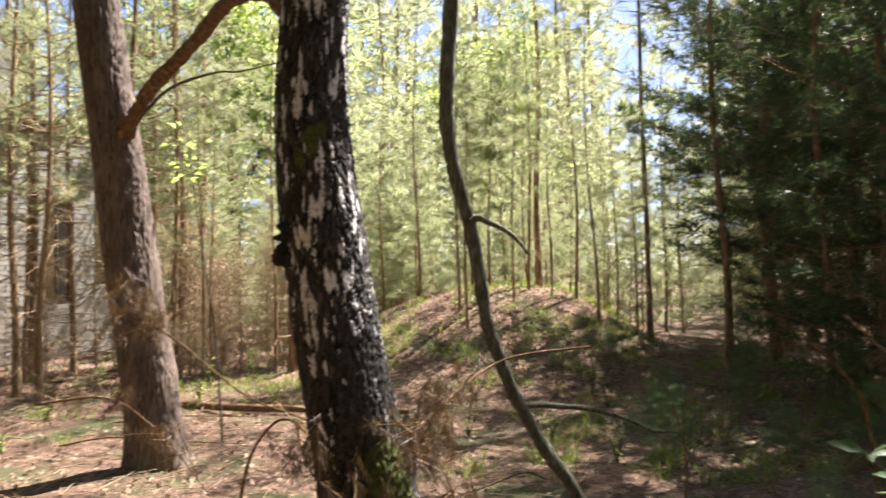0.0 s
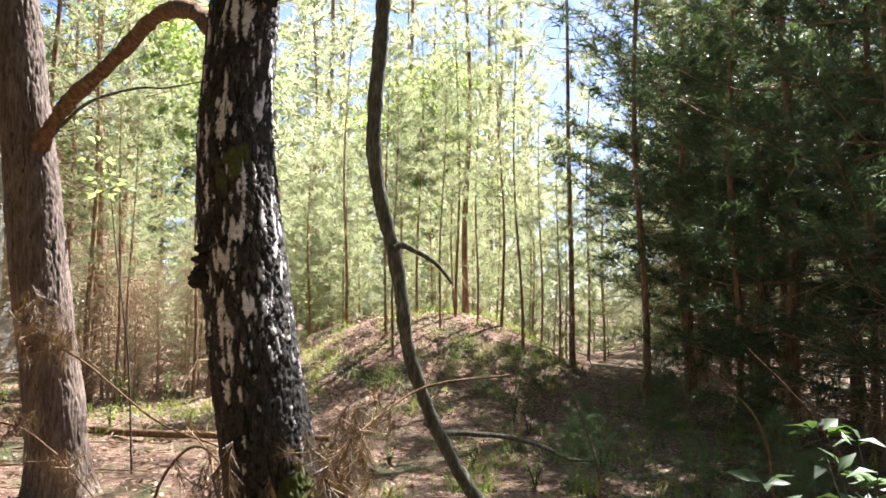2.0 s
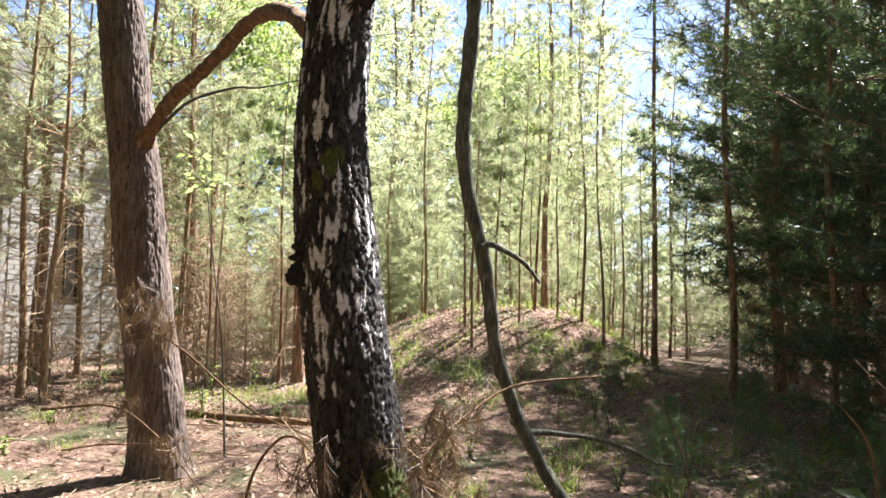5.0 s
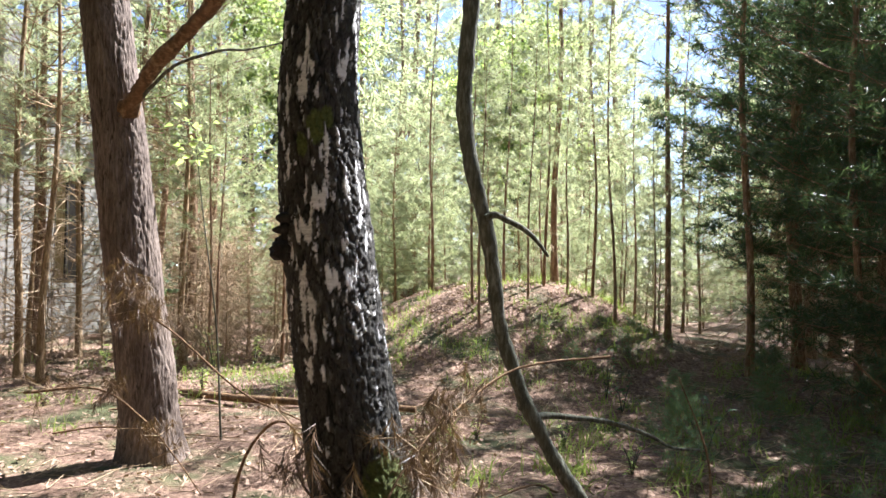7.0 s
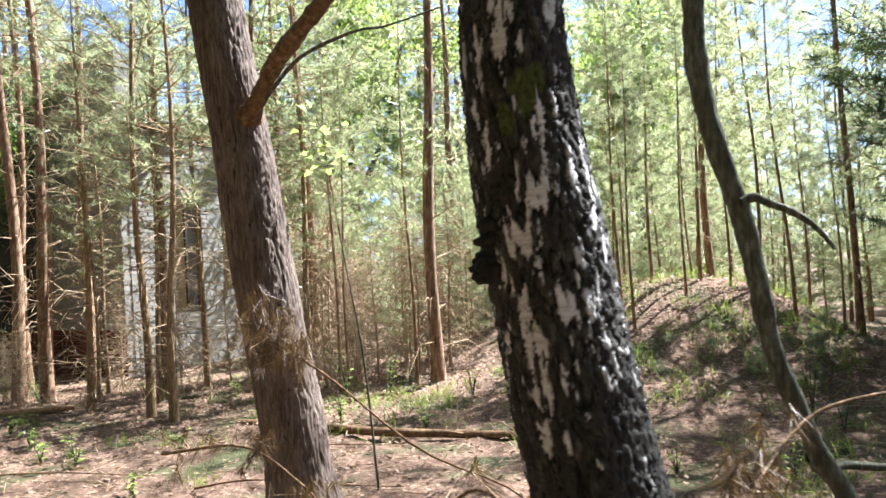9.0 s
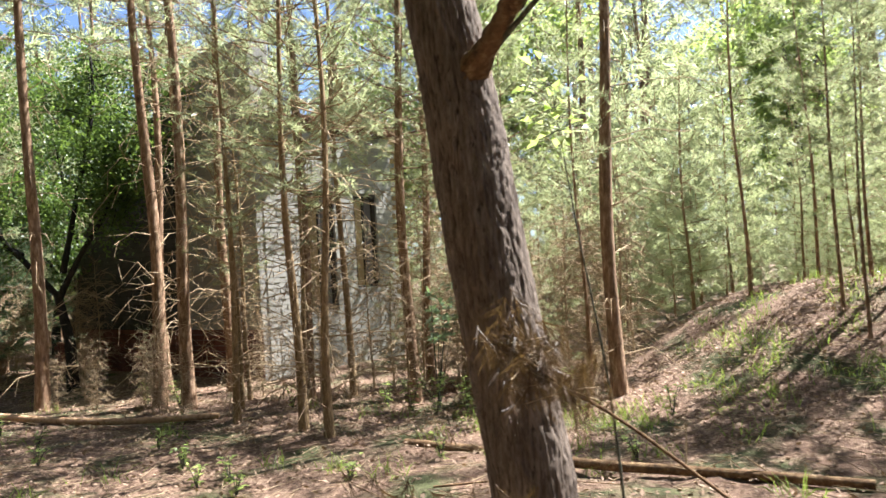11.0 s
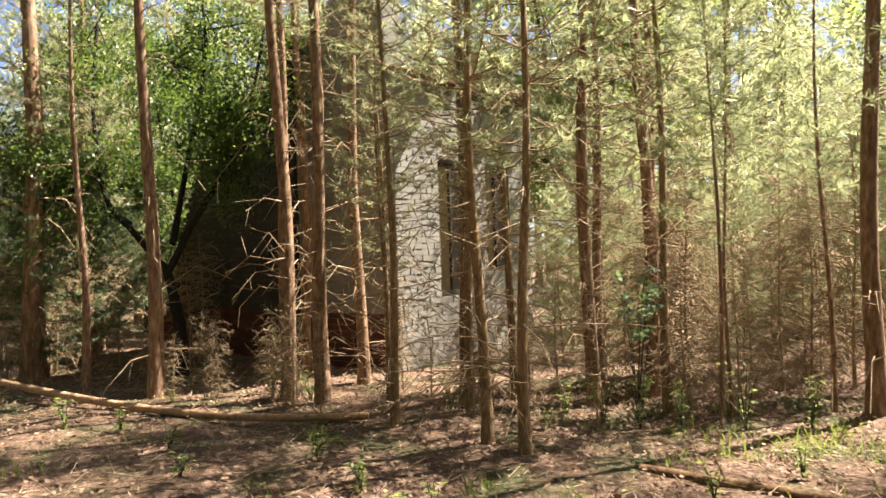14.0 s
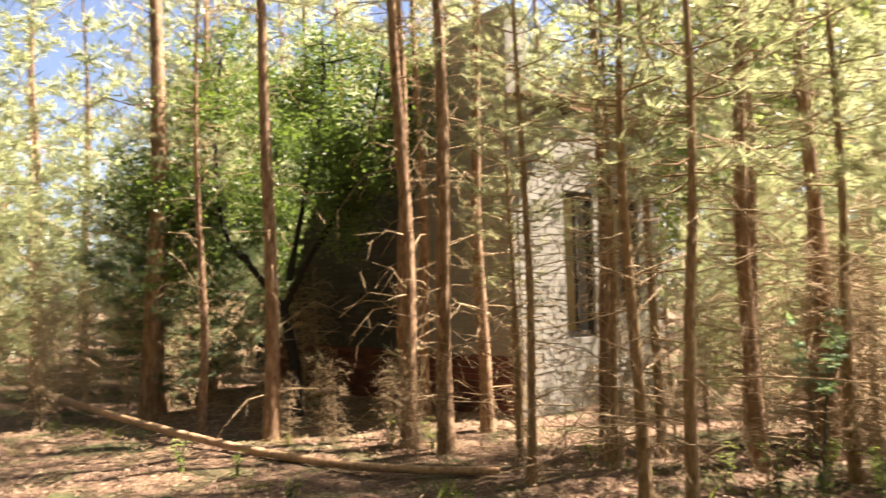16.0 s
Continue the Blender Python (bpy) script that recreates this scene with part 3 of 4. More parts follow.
# forked leafy tree beside the ruin and leafy trees behind
oak = broadleaf("leafy_tree", [(0.15, 0.0, -0.1), (0.12, 0, 0.8), (-0.1, 0, 1.6)],
                [[(-0.1, 0, 1.55), (-0.45, -0.25, 2.1), (-0.8, -0.4, 2.6), (-1.0, -0.4, 3.9), (-1.1, -0.2, 5.2)], [(-0.05, 0, 1.5), (0.3, 0.15, 2.2), (0.75, 0.3, 2.9), (1.1, 0.5, 3.9), (1.2, 0.8, 5.2)],
                 [(0, 0.05, 1.9), (-0.05, 0.4, 3.0), (0.1, 0.7, 4.6), (0.0, 0.8, 5.8)], [(-0.5, -0.25, 2.2), (-1.2, -0.4, 2.6), (-2.0, -0.3, 3.1)]],
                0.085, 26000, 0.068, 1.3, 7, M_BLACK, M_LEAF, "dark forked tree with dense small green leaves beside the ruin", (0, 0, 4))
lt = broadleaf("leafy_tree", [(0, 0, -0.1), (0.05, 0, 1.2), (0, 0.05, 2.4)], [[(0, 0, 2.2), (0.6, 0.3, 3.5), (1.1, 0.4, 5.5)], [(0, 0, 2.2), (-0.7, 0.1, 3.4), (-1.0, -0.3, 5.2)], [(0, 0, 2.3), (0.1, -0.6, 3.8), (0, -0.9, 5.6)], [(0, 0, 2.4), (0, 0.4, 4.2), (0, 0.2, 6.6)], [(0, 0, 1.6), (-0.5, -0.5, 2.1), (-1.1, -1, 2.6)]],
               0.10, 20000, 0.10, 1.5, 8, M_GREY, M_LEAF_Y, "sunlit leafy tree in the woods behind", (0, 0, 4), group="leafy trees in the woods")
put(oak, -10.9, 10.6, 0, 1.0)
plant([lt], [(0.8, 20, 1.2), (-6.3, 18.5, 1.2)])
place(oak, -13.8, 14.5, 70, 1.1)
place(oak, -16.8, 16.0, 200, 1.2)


# ---- the three near trees ----
def fbm(p, octaves=4):
    return noise.fractal(Vector(p), 1.0, 2.0, octaves)


def ridged_trunk(name, axis, radii, zmax, sides, step, depth, scale, mat, parent, seed, patches=None, label="", moss_at=(), grain=0.3):
    """A furrowed trunk: rings every few millimetres, pushed in and out along cracks; fine below zmax, plain above."""
    ax = np.asarray(axis, float)
    zs = np.concatenate([np.arange(-0.08, zmax, step), np.linspace(zmax + 0.1, ax[-1][2], 20)])
    cx, cy = np.interp(zs, ax[:, 2], ax[:, 0]), np.interp(zs, ax[:, 2], ax[:, 1])
    ker = np.ones(25) / 25
    sm = lambda c: np.convolve(np.pad(c, 12, "edge"), ker, "valid")
    cx, cy = sm(cx), sm(cy)
    rr = np.interp(zs, [q[0] for q in radii], [q[1] for q in radii])
    an = np.linspace(0, 2 * np.pi, sides, endpoint=False)
    v = np.zeros((len(zs), sides, 3))
    pale, moss, plate = (np.zeros((len(zs), sides)) for k in range(3))
    for i, z in enumerate(zs):
        for j, a in enumerate(an):
            ca, sa = math.cos(a), math.sin(a)
            q = Vector((ca * rr[i] * scale + seed, sa * rr[i] * scale, z * scale * grain))
            q = q + 0.5 * noise.noise_vector(q * 0.6)
            n1, n2, n3 = noise.noise(q), noise.noise(q * 2.2), noise.noise(q * 5.1)
            cross = noise.noise(Vector((q.x * 0.7 + 40, q.y * 0.7, q.z * 2.4)))
            gap = min(1.0, max(0.0, min(abs(n1) * 4.5, abs(n2) * 5.0 + 0.25, abs(cross) * 5.0 + 0.3) + 0.25 * n3))
            crack = 1 - gap
            plate[i, j] = gap
            big = noise.noise(Vector((ca * 0.8 + seed, sa * 0.8, z * 1.6)))
            d = depth * (0.45 * n2 + 0.4 * n3 - 1.1 * crack) + 0.015 * big
            if patches:
                p = 0.6 * noise.noise(Vector((ca * 4.5 + 9, sa * 4.5, z * 5.5))) + 0.95 * noise.noise(Vector((ca * 9 + 3, sa * 9, z * 11.0))) + 0.25 * noise.noise(Vector((ca * 22 + 3, sa * 22, z * 34.0)))
                lift = 0.0
                for pa, pz, wa, hz in patches:
                    da = math.atan2(math.sin(a - pa), math.cos(a - pa)) / wa
                    e = da * da + ((z - pz) / hz) ** 2
                    if e < 1.6:
                        lift = max(lift, 0.40 * (1.6 - e))
                chip = noise.noise(Vector((ca * 16 + 1, sa * 16, z * 26.0 + 7)))
                t = p + lift - 0.21 - 0.26 * min(1, max(0, (1.2 - z) / 0.3)) - 0.5 * max(0.0, crack - 0.25) - 0.6 * max(0, 0.3 - abs(chip) * 3)
                pale[i, j] = min(1, max(0, t * 7))
                d = d * (1 - 0.8 * pale[i, j]) - 0.004 * pale[i, j]
            for ma, mz, wa, hz in moss_at:
                da = math.atan2(math.sin(a - ma), math.cos(a - ma)) / wa
                e = da * da + ((z - mz) / hz) ** 2 + 0.5 * n2
                moss[i, j] = max(moss[i, j], min(1, max(0, (1 - e) * 3)))
            flare = 1 + 0.12 * math.exp(-max(z, 0) / 0.12) * (1 + 0.6 * math.sin(5 * a + seed))
            r = rr[i] * flare + d
            v[i, j] = (cx[i] + ca * r, cy[i] + sa * r, z)
    g = Geo()
    k = len(zs)
    i = np.arange(k - 1)[:, None] * sides
    j = np.arange(sides)[None]
    g.add(v, np.stack([i + j, i + (j + 1) % sides, i + sides + (j + 1) % sides, i + sides + j], -1).reshape(-1, 4))
    ob = part(name, g, mat, parent, label)
    for key, arr in (("pale", pale), ("moss", moss), ("plate", plate)):
        if patches or key == "plate":
            att = ob.data.attributes.new(key, "FLOAT", "POINT")
            att.data.foreach_set("value", arr.ravel())
    return ob


BX, BY = -0.08, 3.16


def birch():
    t = thing("birch_tree", (0, 0, 0), "old birch with black furrowed bark and white patches", "tree")
    axis = [(BX, BY, -0.1), (-0.135, 3.18, 0.2), (-0.215, 3.2, 0.6), (-0.29, 3.22, 1.0), (-0.355, 3.25, 1.4), (-0.405, 3.27, 1.8), (-0.44, 3.29, 2.2), (-0.425, 3.31, 2.6), (-0.38, 3.33, 3.3), (-0.3, 3.36, 8.0), (-0.2, 3.4, 12.0)]
    radii = [(-0.1, 0.25), (0.3, 0.23), (0.83, 0.212), (1.33, 0.2), (1.57, 0.196), (2.08, 0.186), (2.58, 0.166), (3.3, 0.155), (8, 0.09), (12, 0.03)]
    S = -math.pi / 2 + 0.2   # the side that faces the path
    patches = [(S - 0.10, 2.72, 0.5, 0.14), (S + 0.25, 2.95, 0.7, 0.2), (S - 0.2, 2.27, 0.22, 0.10), (S - 0.35, 2.15, 0.15, 0.07), (S - 0.25, 1.63, 0.16, 0.12), (S + 0.02, 1.68, 0.10, 0.10), (S - 0.5, 1.52, 0.2, 0.05),
               (S - 0.12, 1.33, 0.09, 0.09), (S + 0.10, 1.32, 0.11, 0.07), (S + 0.02, 1.27, 0.06, 0.09), (S - 0.62, 1.25, 0.2, 0.16), (S - 0.75, 1.0, 0.14, 0.14), (S - 0.45, 0.95, 0.08, 0.06), (S - 0.5, 0.75, 0.1, 0.05), (S + 0.4, 0.7, 0.1, 0.04)]
    ridged_trunk("trunk", axis, radii, 3.2, 190, 0.0078, 0.011, 38, M_BIRCH, t, 4.0, patches, "black furrowed bark with white birch patches", [(S - 0.05, 1.98, 0.22, 0.08), (S + 0.25, 2.02, 0.16, 0.05), (S - 0.4, 1.9, 0.14, 0.06), (S + 0.6, 0.45, 0.6, 0.2)])
    # dark burl on the side
    g = Geo()
    c = np.array([-0.565, 3.14, 1.46])
    for z in range(22):
        o = c + rng.normal(0, 0.03, 3) * [0.5, 1, 1.3]
        g.tube(curve_pts([o + [0.07, 0.02, 0.02], o + [0.03, 0, 0.01], o + rng.normal(0, 0.01, 3)], 5), [0.02, 0.024, 0.024, 0.02, 0.008], 7, 0.3)
    part("burl", g, M_BLACK, t, "rough black burl")
    # upper limbs and leafy crown above the view, widened to block sky light
    g, tp, td = Geo(), [], []
    limb_rng = np.random.default_rng(3)
    for i in range(20):
        z = 4.2 + i * 0.38
        a = i * 2.4
        d = unit(np.array([math.cos(a), math.sin(a), 0.7]))
        limb_set(g, tp, td, np.array([[-0.34, 3.34, z]]), d[None], [4.2 - 0.16 * i], 0.03, 10)
    stub = curve_pts([(-0.30, 3.2, 2.78), (-0.16, 3.15, 2.9), (-0.02, 3.1, 3.05), (0.2, 3.0, 3.5)], 8)
    g.tube(stub, np.linspace(0.06, 0.02, 8), 8, 0.06)
    tagged(part("limbwood", g, M_BLACK, t), kind="stuff")
    g = Geo()
    p, d = np.vstack(tp), np.vstack(td)
    p = np.repeat(p, 7, 0) + limb_rng.normal(0, 0.16, (len(p) * 7, 3))
    n = len(p)
    g.leaves(p, unit(limb_rng.normal(size=(n, 3)) + [0, 0, -0.6]), unit(limb_rng.normal(size=(n, 3)) + [0, 0, 1.5]), 0.085, 0.065)
    tagged(part("crown", g, M_LEAF, t, "small green birch leaves"), kind="stuff")


def old_pine():
    t = thing("pine_tree", (0, 0, 0), "old leaning pine with thick grey-brown bark and one arching limb", "tree")
    axis = [(-2.06, 5.17, -0.1), (-2.125, 5.14, 0.6), (-2.205, 5.11, 1.2), (-2.27, 5.09, 1.8), (-2.34, 5.07, 2.4), (-2.415, 5.05, 3.0), (-2.68, 4.95, 5.0), (-3.3, 4.6, 11.0)]
    radii = [(-0.1, 0.235), (0.3, 0.205), (0.85, 0.198), (1.64, 0.19), (2.44, 0.178), (3.0, 0.172), (5, 0.15), (11, 0.05)]
    ridged_trunk("trunk", axis, radii, 4.5, 160, 0.012, 0.009, 30, M_PINE, t, 17.0, None, "thick furrowed grey-brown pine bark", grain=0.13)
    arm = curve_pts([(-2.27, 5.02, 2.42), (-2.10, 4.87, 2.53), (-1.935, 4.75, 2.677), (-1.695, 4.6, 2.809), (-1.434, 4.42, 2.94), (-1.209, 4.2, 3.031), (-0.984, 3.95, 3.021), (-0.79, 3.7, 2.919), (-0.653, 3.5, 2.789), (-0.5, 3.32, 2.6)], 90)
    g = Geo()
    lump = 1 + 0.12 * np.sin(np.linspace(0, 50, 90)) * np.sin(np.linspace(1, 23, 90))
    g.tube(arm, lump * np.interp(np.linspace(0, 1, 90), [0, 0.1, 0.5, 1], [0.08, 0.05, 0.045, 0.05]), 14, 0.13)
    part("arched_limb", g, M_ARM, t, "arching limb with flaking orange bark and moss")
    g = Geo()
    g.tube(curve_pts([(-2.2, 4.98, 2.45), (-1.98, 4.8, 2.55), (-1.74, 4.68, 2.68), (-1.4, 4.58, 2.74), (-1.2, 4.5, 2.72), (-0.9, 4.45, 2.76)], 24), np.linspace(0.016, 0.004, 24), 6, 0.1)
    part("side_twig", g, M_GREY, t)
    # crown out of view, made wider and lower to shut out sky light
    g, tp, td = Geo(), [], []
    for i in range(18):
        z = 5.6 + i * 0.3
        a = i * 2.4 + 1
        limb_set(g, tp, td, np.array([[-2.8 - 0.0275 * i, 4.87 - 0.015 * i, z]]), unit(np.array([math.cos(a), math.sin(a), 0.25]))[None], [2.9 - 0.11 * i], 0.02, 8)
    tagged(part("limbwood", g, M_RED, t), kind="stuff")
    g = Geo()
    g.tufts(np.vstack(tp), np.vstack(td), 14, 0.15, 0.014)
    tagged(part("crown", g, M_NEEDLE, t, "high green needle clusters"), kind="stuff")


def crooked_tree():
    t = thing("crooked_tree", (0, 0, 0), "thin crooked grey tree leaning beside the birch", "tree")
    ctl = [(0.92, 3.86, -0.05), (0.83, 3.83, 0.2), (0.735, 3.8, 0.34), (0.645, 3.8, 0.48), (0.58, 3.8, 0.61), (0.52, 3.8, 0.72), (0.455, 3.8, 0.90), (0.402, 3.8, 1.05), (0.375, 3.8, 1.2), (0.35, 3.8, 1.4), (0.305, 3.8, 1.64), (0.235, 3.8, 1.905), (0.195, 3.8, 2.18), (0.2, 3.8, 2.45), (0.225, 3.8, 2.76), (0.245, 3.8, 3.08), (0.3, 3.8, 4.0), (0.25, 3.8, 6.0)]
    pts = curve_pts(ctl, 110)
    g = Geo()
    rad = np.interp(pts[:, 2], [0, 0.4, 1.0, 1.8, 2.8, 6], [0.034, 0.036, 0.036, 0.039, 0.042, 0.012])
    g.tube(pts, rad * (1 + 0.06 * np.sin(pts[:, 2] * 21) + 0.05 * np.sin(pts[:, 2] * 47)), 14, 0.09)
    part("trunk", g, M_GREY, t, "thin grey mottled bark")
    for ctl, r in (([(0.31, 3.76, 1.64), (0.36, 3.77, 1.655), (0.42, 3.8, 1.63), (0.5, 3.8, 1.59), (0.56, 3.8, 1.54), (0.595, 3.81, 1.50), (0.63, 3.82, 1.45)], (0.019, 0.008)),
                   ([(0.5, 3.82, 0.70), (0.56, 3.95, 0.62), (0.68, 4.1, 0.595), (0.8, 4.15, 0.575), (0.95, 4.2, 0.555), (1.1, 4.2, 0.52), (1.22, 4.2, 0.48), (1.34, 4.2, 0.42), (1.5, 4.25, 0.4)], (0.022, 0.007))):
        g = Geo()
        c = curve_pts(ctl, 26)
        g.tube(c, np.linspace(r[0], r[1], 26), 8, 0.12)
        part("branch", g, M_GREY, t, "dark bare branch")
    g, tp, td = Geo(), [], []
    for i in range(8):
        z = 3.9 + i * 0.27
        a = i * 2.4
        limb_set(g, tp, td, np.array([[0.28, 3.78, z]]), unit(np.array([math.cos(a), math.sin(a), 0.9]))[None], [0.9], 0.008, 9)
    tagged(part("twigwood", g, M_GREY, t), kind="stuff")
    g = Geo()
    p = np.repeat(np.vstack(tp), 4, 0) + rng.normal(0, 0.1, (len(np.vstack(tp)) * 4, 3))
    g.leaves(p, unit(rng.normal(size=p.shape)), unit(rng.normal(size=p.shape) + [0, 0, 1]), 0.06, 0.045)
    tagged(part("crown", g, M_LEAF, t), kind="stuff")


birch()
old_pine()
crooked_tree()


# ---- fallen trunks ----
def fallen(name, ctl, r0, r1, mat, label):
    t = thing(name, (0, 0, 0), label, "log")
    g = Geo()
    p = curve_pts(ctl, 40)
    g.tube(p, np.linspace(r0, r1, 40), 10, 0.06)
    part("stem", g, mat, t)
    g = Geo()
    k = rng.integers(4, 36, 14)
    a = p[k]
    e = a + unit(rng.normal(size=(14, 3)) + [0, 0, 0.4]) * rng.uniform(0.08, 0.35, (14, 1))
    g.twigs(a, (a + e) / 2, e, 0.008, 0.004)
    tagged(part("snags", g, M_TWIG, t), kind="stuff")


fallen("fallen_log", [(-17.5, 10.3, 0.35), (-13.9, 9.2, 0.22), (-10.5, 8.48, 0.12), (-8.6, 8.3, 0.06), (-7.45, 8.4, 0.05), (-6.6, 8.72, 0.05)], 0.052, 0.034, M_LOG, "long fallen barkless pine trunk lying on the litter")
fallen("fallen_log", [(-3.9, 7.75, 0.03), (-3.0, 7.45, 0.05), (-2.2, 7.2, 0.05), (-1.2, 7.1, 0.04), (-0.4, 7.0, 0.03)], 0.045, 0.032, M_ARM, "rotten half-sunk log on brown litter")


# ---- ruined house ----
CORNER, AX, AY = Vector((-7.8, 11.45, 0)), Vector((-0.95, 0.31, 0)).normalized(), Vector((0.31, 0.95, 0)).normalized()


def house():
    t = thing("ruined_house", (CORNER.x, CORNER.y, 0), "roofless ruin of white brick on a red brick plinth", "ruin")
    t.rotation_euler = (0, 0, math.atan2(AY.y, AY.x) - math.pi / 2)   # local -x along the gable, +y along the long wall
    BL, BH, BT, J = 0.25, 0.088, 0.12, 0.008
    # gable in local x from -6.4 to 0; long wall in local y from 0 to 5
    prof = [(0, 5.45), (1.0, 5.4), (2.4, 5.3), (2.66, 4.85), (2.92, 4.2), (3.0, 3.95), (3.9, 3.85), (4.7, 3.6), (5.1, 3.07), (5.75, 2.2), (6.2, 1.0), (6.6, 0.5)]
    gable_top = lambda x: float(np.interp(-x, [p[0] for p in prof], [p[1] for p in prof]))
    side_top = lambda y: 4.12 - 0.04 * y

    wins = [(1.0, 1.62, 1.0, 2.95), (2.1, 2.68, 1.3, 2.95)]
    core, dark_core, rest, cells = Geo(), Geo(), {"w": Geo(), "r": Geo(), "d": Geo()}, []
    rows = int(5.4 / BH)
    for row in range(rows):
        z = row * BH
        off = (row % 2) * BL / 2
        for i in range(28):
            x0 = -i * BL + off
            if z + BH < gable_top(min(x0, 0) - BL / 2) + 0.05 * math.sin(i * 3.1 + row):
                cells.append(("g", x0 - BL, min(x0, -0.005), z))
        for i in range(13):
            y0, y1 = max(i * BL - off, 0.125), (i + 1) * BL - off
            for a, b, c, d in wins:
                if c < z + BH / 2 < d and y1 > a and y0 < b:
                    y0, y1 = (y0, a) if y0 < a else (b, max(y1, b))
            if y1 - y0 > 0.03 and z + BH < side_top(y0) + 0.08 * math.sin(i * 2.3):
                cells.append(("s", y0, y1, z))
    near = [c for c in cells if c[3] > 0.75 and c[2] - c[1] > 0.24 and (c[0] == "g" and c[2] > -1.9 and c[3] < 3.0 or c[0] == "s" and c[1] < 0.5 and c[3] < 2.4)][:300]
    nearset = set(near)
    mesh_of = {}
    for c in cells:
        k, a, b, z = c
        red = z < 0.72 and k == "g"
        wob = 0.006 * math.sin(a * 37 + z * 91)
        if k == "g":
            lo, hi = (a + J / 2, -0.01 + wob, z + J / 2), (b - J / 2, BT, z + BH - J / 2)
        else:
            lo, hi = (-BT, a + J / 2, z + J / 2), (0.01 + wob, b - J / 2, z + BH - J / 2)
        if c not in nearset:
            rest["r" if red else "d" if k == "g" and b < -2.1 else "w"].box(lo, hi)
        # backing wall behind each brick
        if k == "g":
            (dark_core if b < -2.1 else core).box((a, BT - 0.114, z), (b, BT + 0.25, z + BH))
        else:
            core.box((-BT - 0.25, max(a, 0.38), z), (-BT + 0.114, max(b, 0.385), z + BH))
    part("wall", core, M_MORTAR, t, "grey mortar and backing", smooth=False)
    # Backing of the broken part, coloured near black to stand for shade.
    part("wall", dark_core, M_NEARBLACK, t, "wall of the broken part, shade put into its dark colour", smooth=False)
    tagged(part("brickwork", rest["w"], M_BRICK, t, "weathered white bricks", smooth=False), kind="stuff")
    tagged(part("sooty_brickwork", rest["d"], M_BRICK_SHADE, t, "dark bricks of the broken part, shade put into their colour", smooth=False), kind="stuff")
    tagged(part("plinth", rest["r"], M_REDBRICK, t, "dark red brick plinth", smooth=False), kind="stuff")
    # broken roof edge over the long wall
    for i in range(6):
        g = Geo()
        g.box((-0.45, i * 0.55, 4.13 - 0.02 * i), (0.22 + 0.05 * math.sin(i * 2.1), i * 0.55 + 0.5, 4.17 - 0.02 * i))
        ob = part("roof_sheet", g, M_RUST, t, "rusty broken roof sheet", smooth=False)
        ob.rotation_euler = (0.01 * (i % 3), 0.04 * math.sin(i * 1.7), 0)
    # window frames
    for a, b, c, d in wins:
        g = Geo()
        for lo, hi in (((-0.09, a, c), (-0.03, a + 0.06, d)), ((-0.09, b - 0.06, c), (-0.03, b, d)), ((-0.09, a + 0.06, d - 0.06), (-0.03, b - 0.06, d)), ((-0.09, a + 0.06, c), (-0.03, b - 0.06, c + 0.06)), ((-0.085, (a + b) / 2 - 0.02, c + 0.06), (-0.035, (a + b) / 2 + 0.02, d - 0.06))):
            g.box(lo, hi)
        part("window_frame", g, M_NEARBLACK, t, "old weathered window frame", smooth=False)
    # back gable, its inside in the sun
    for i in range(22):
        g = Geo()
        g.box((-5.0 + i * 0.2, 4.0, 0), (-5.0 + i * 0.2 + 0.19, 4.05, 3.2 + 2.6 * (1 - abs(i - 14) / 14)))
        part("gable_board", g, M_BOARD, t, "yellowish board of the far gable", smooth=False)
    # dark vertical crack in the gable, drawn as a raised black strip
    g = Geo()
    g.box((-2.16, -0.06, 0.0), (-2.02, 0.0, 4.9))
    part("jamb", g, M_NEARBLACK, t, "black strip standing for a vertical crack", smooth=False)
    # single bricks
    bases = {}
    for c in near:
        k, a, b, z = c
        if k not in bases:
            g = Geo()
            g.box((J / 2, 0, J / 2), (BL - J / 2, BT + 0.01, BH - J / 2)) if k == "g" else g.box((-BT - 0.01, J / 2, J / 2), (0, BL - J / 2, BH - J / 2))
            bases[k] = g.mesh("brick", M_BRICK, False)
        ob = new("brick", bases[k])
        ob.parent = t
        wob = 0.006 * math.sin(a * 37 + z * 91)
        ob.location = (a, -0.01 + wob, z) if k == "g" else (0.01 + wob, a, z)


house()


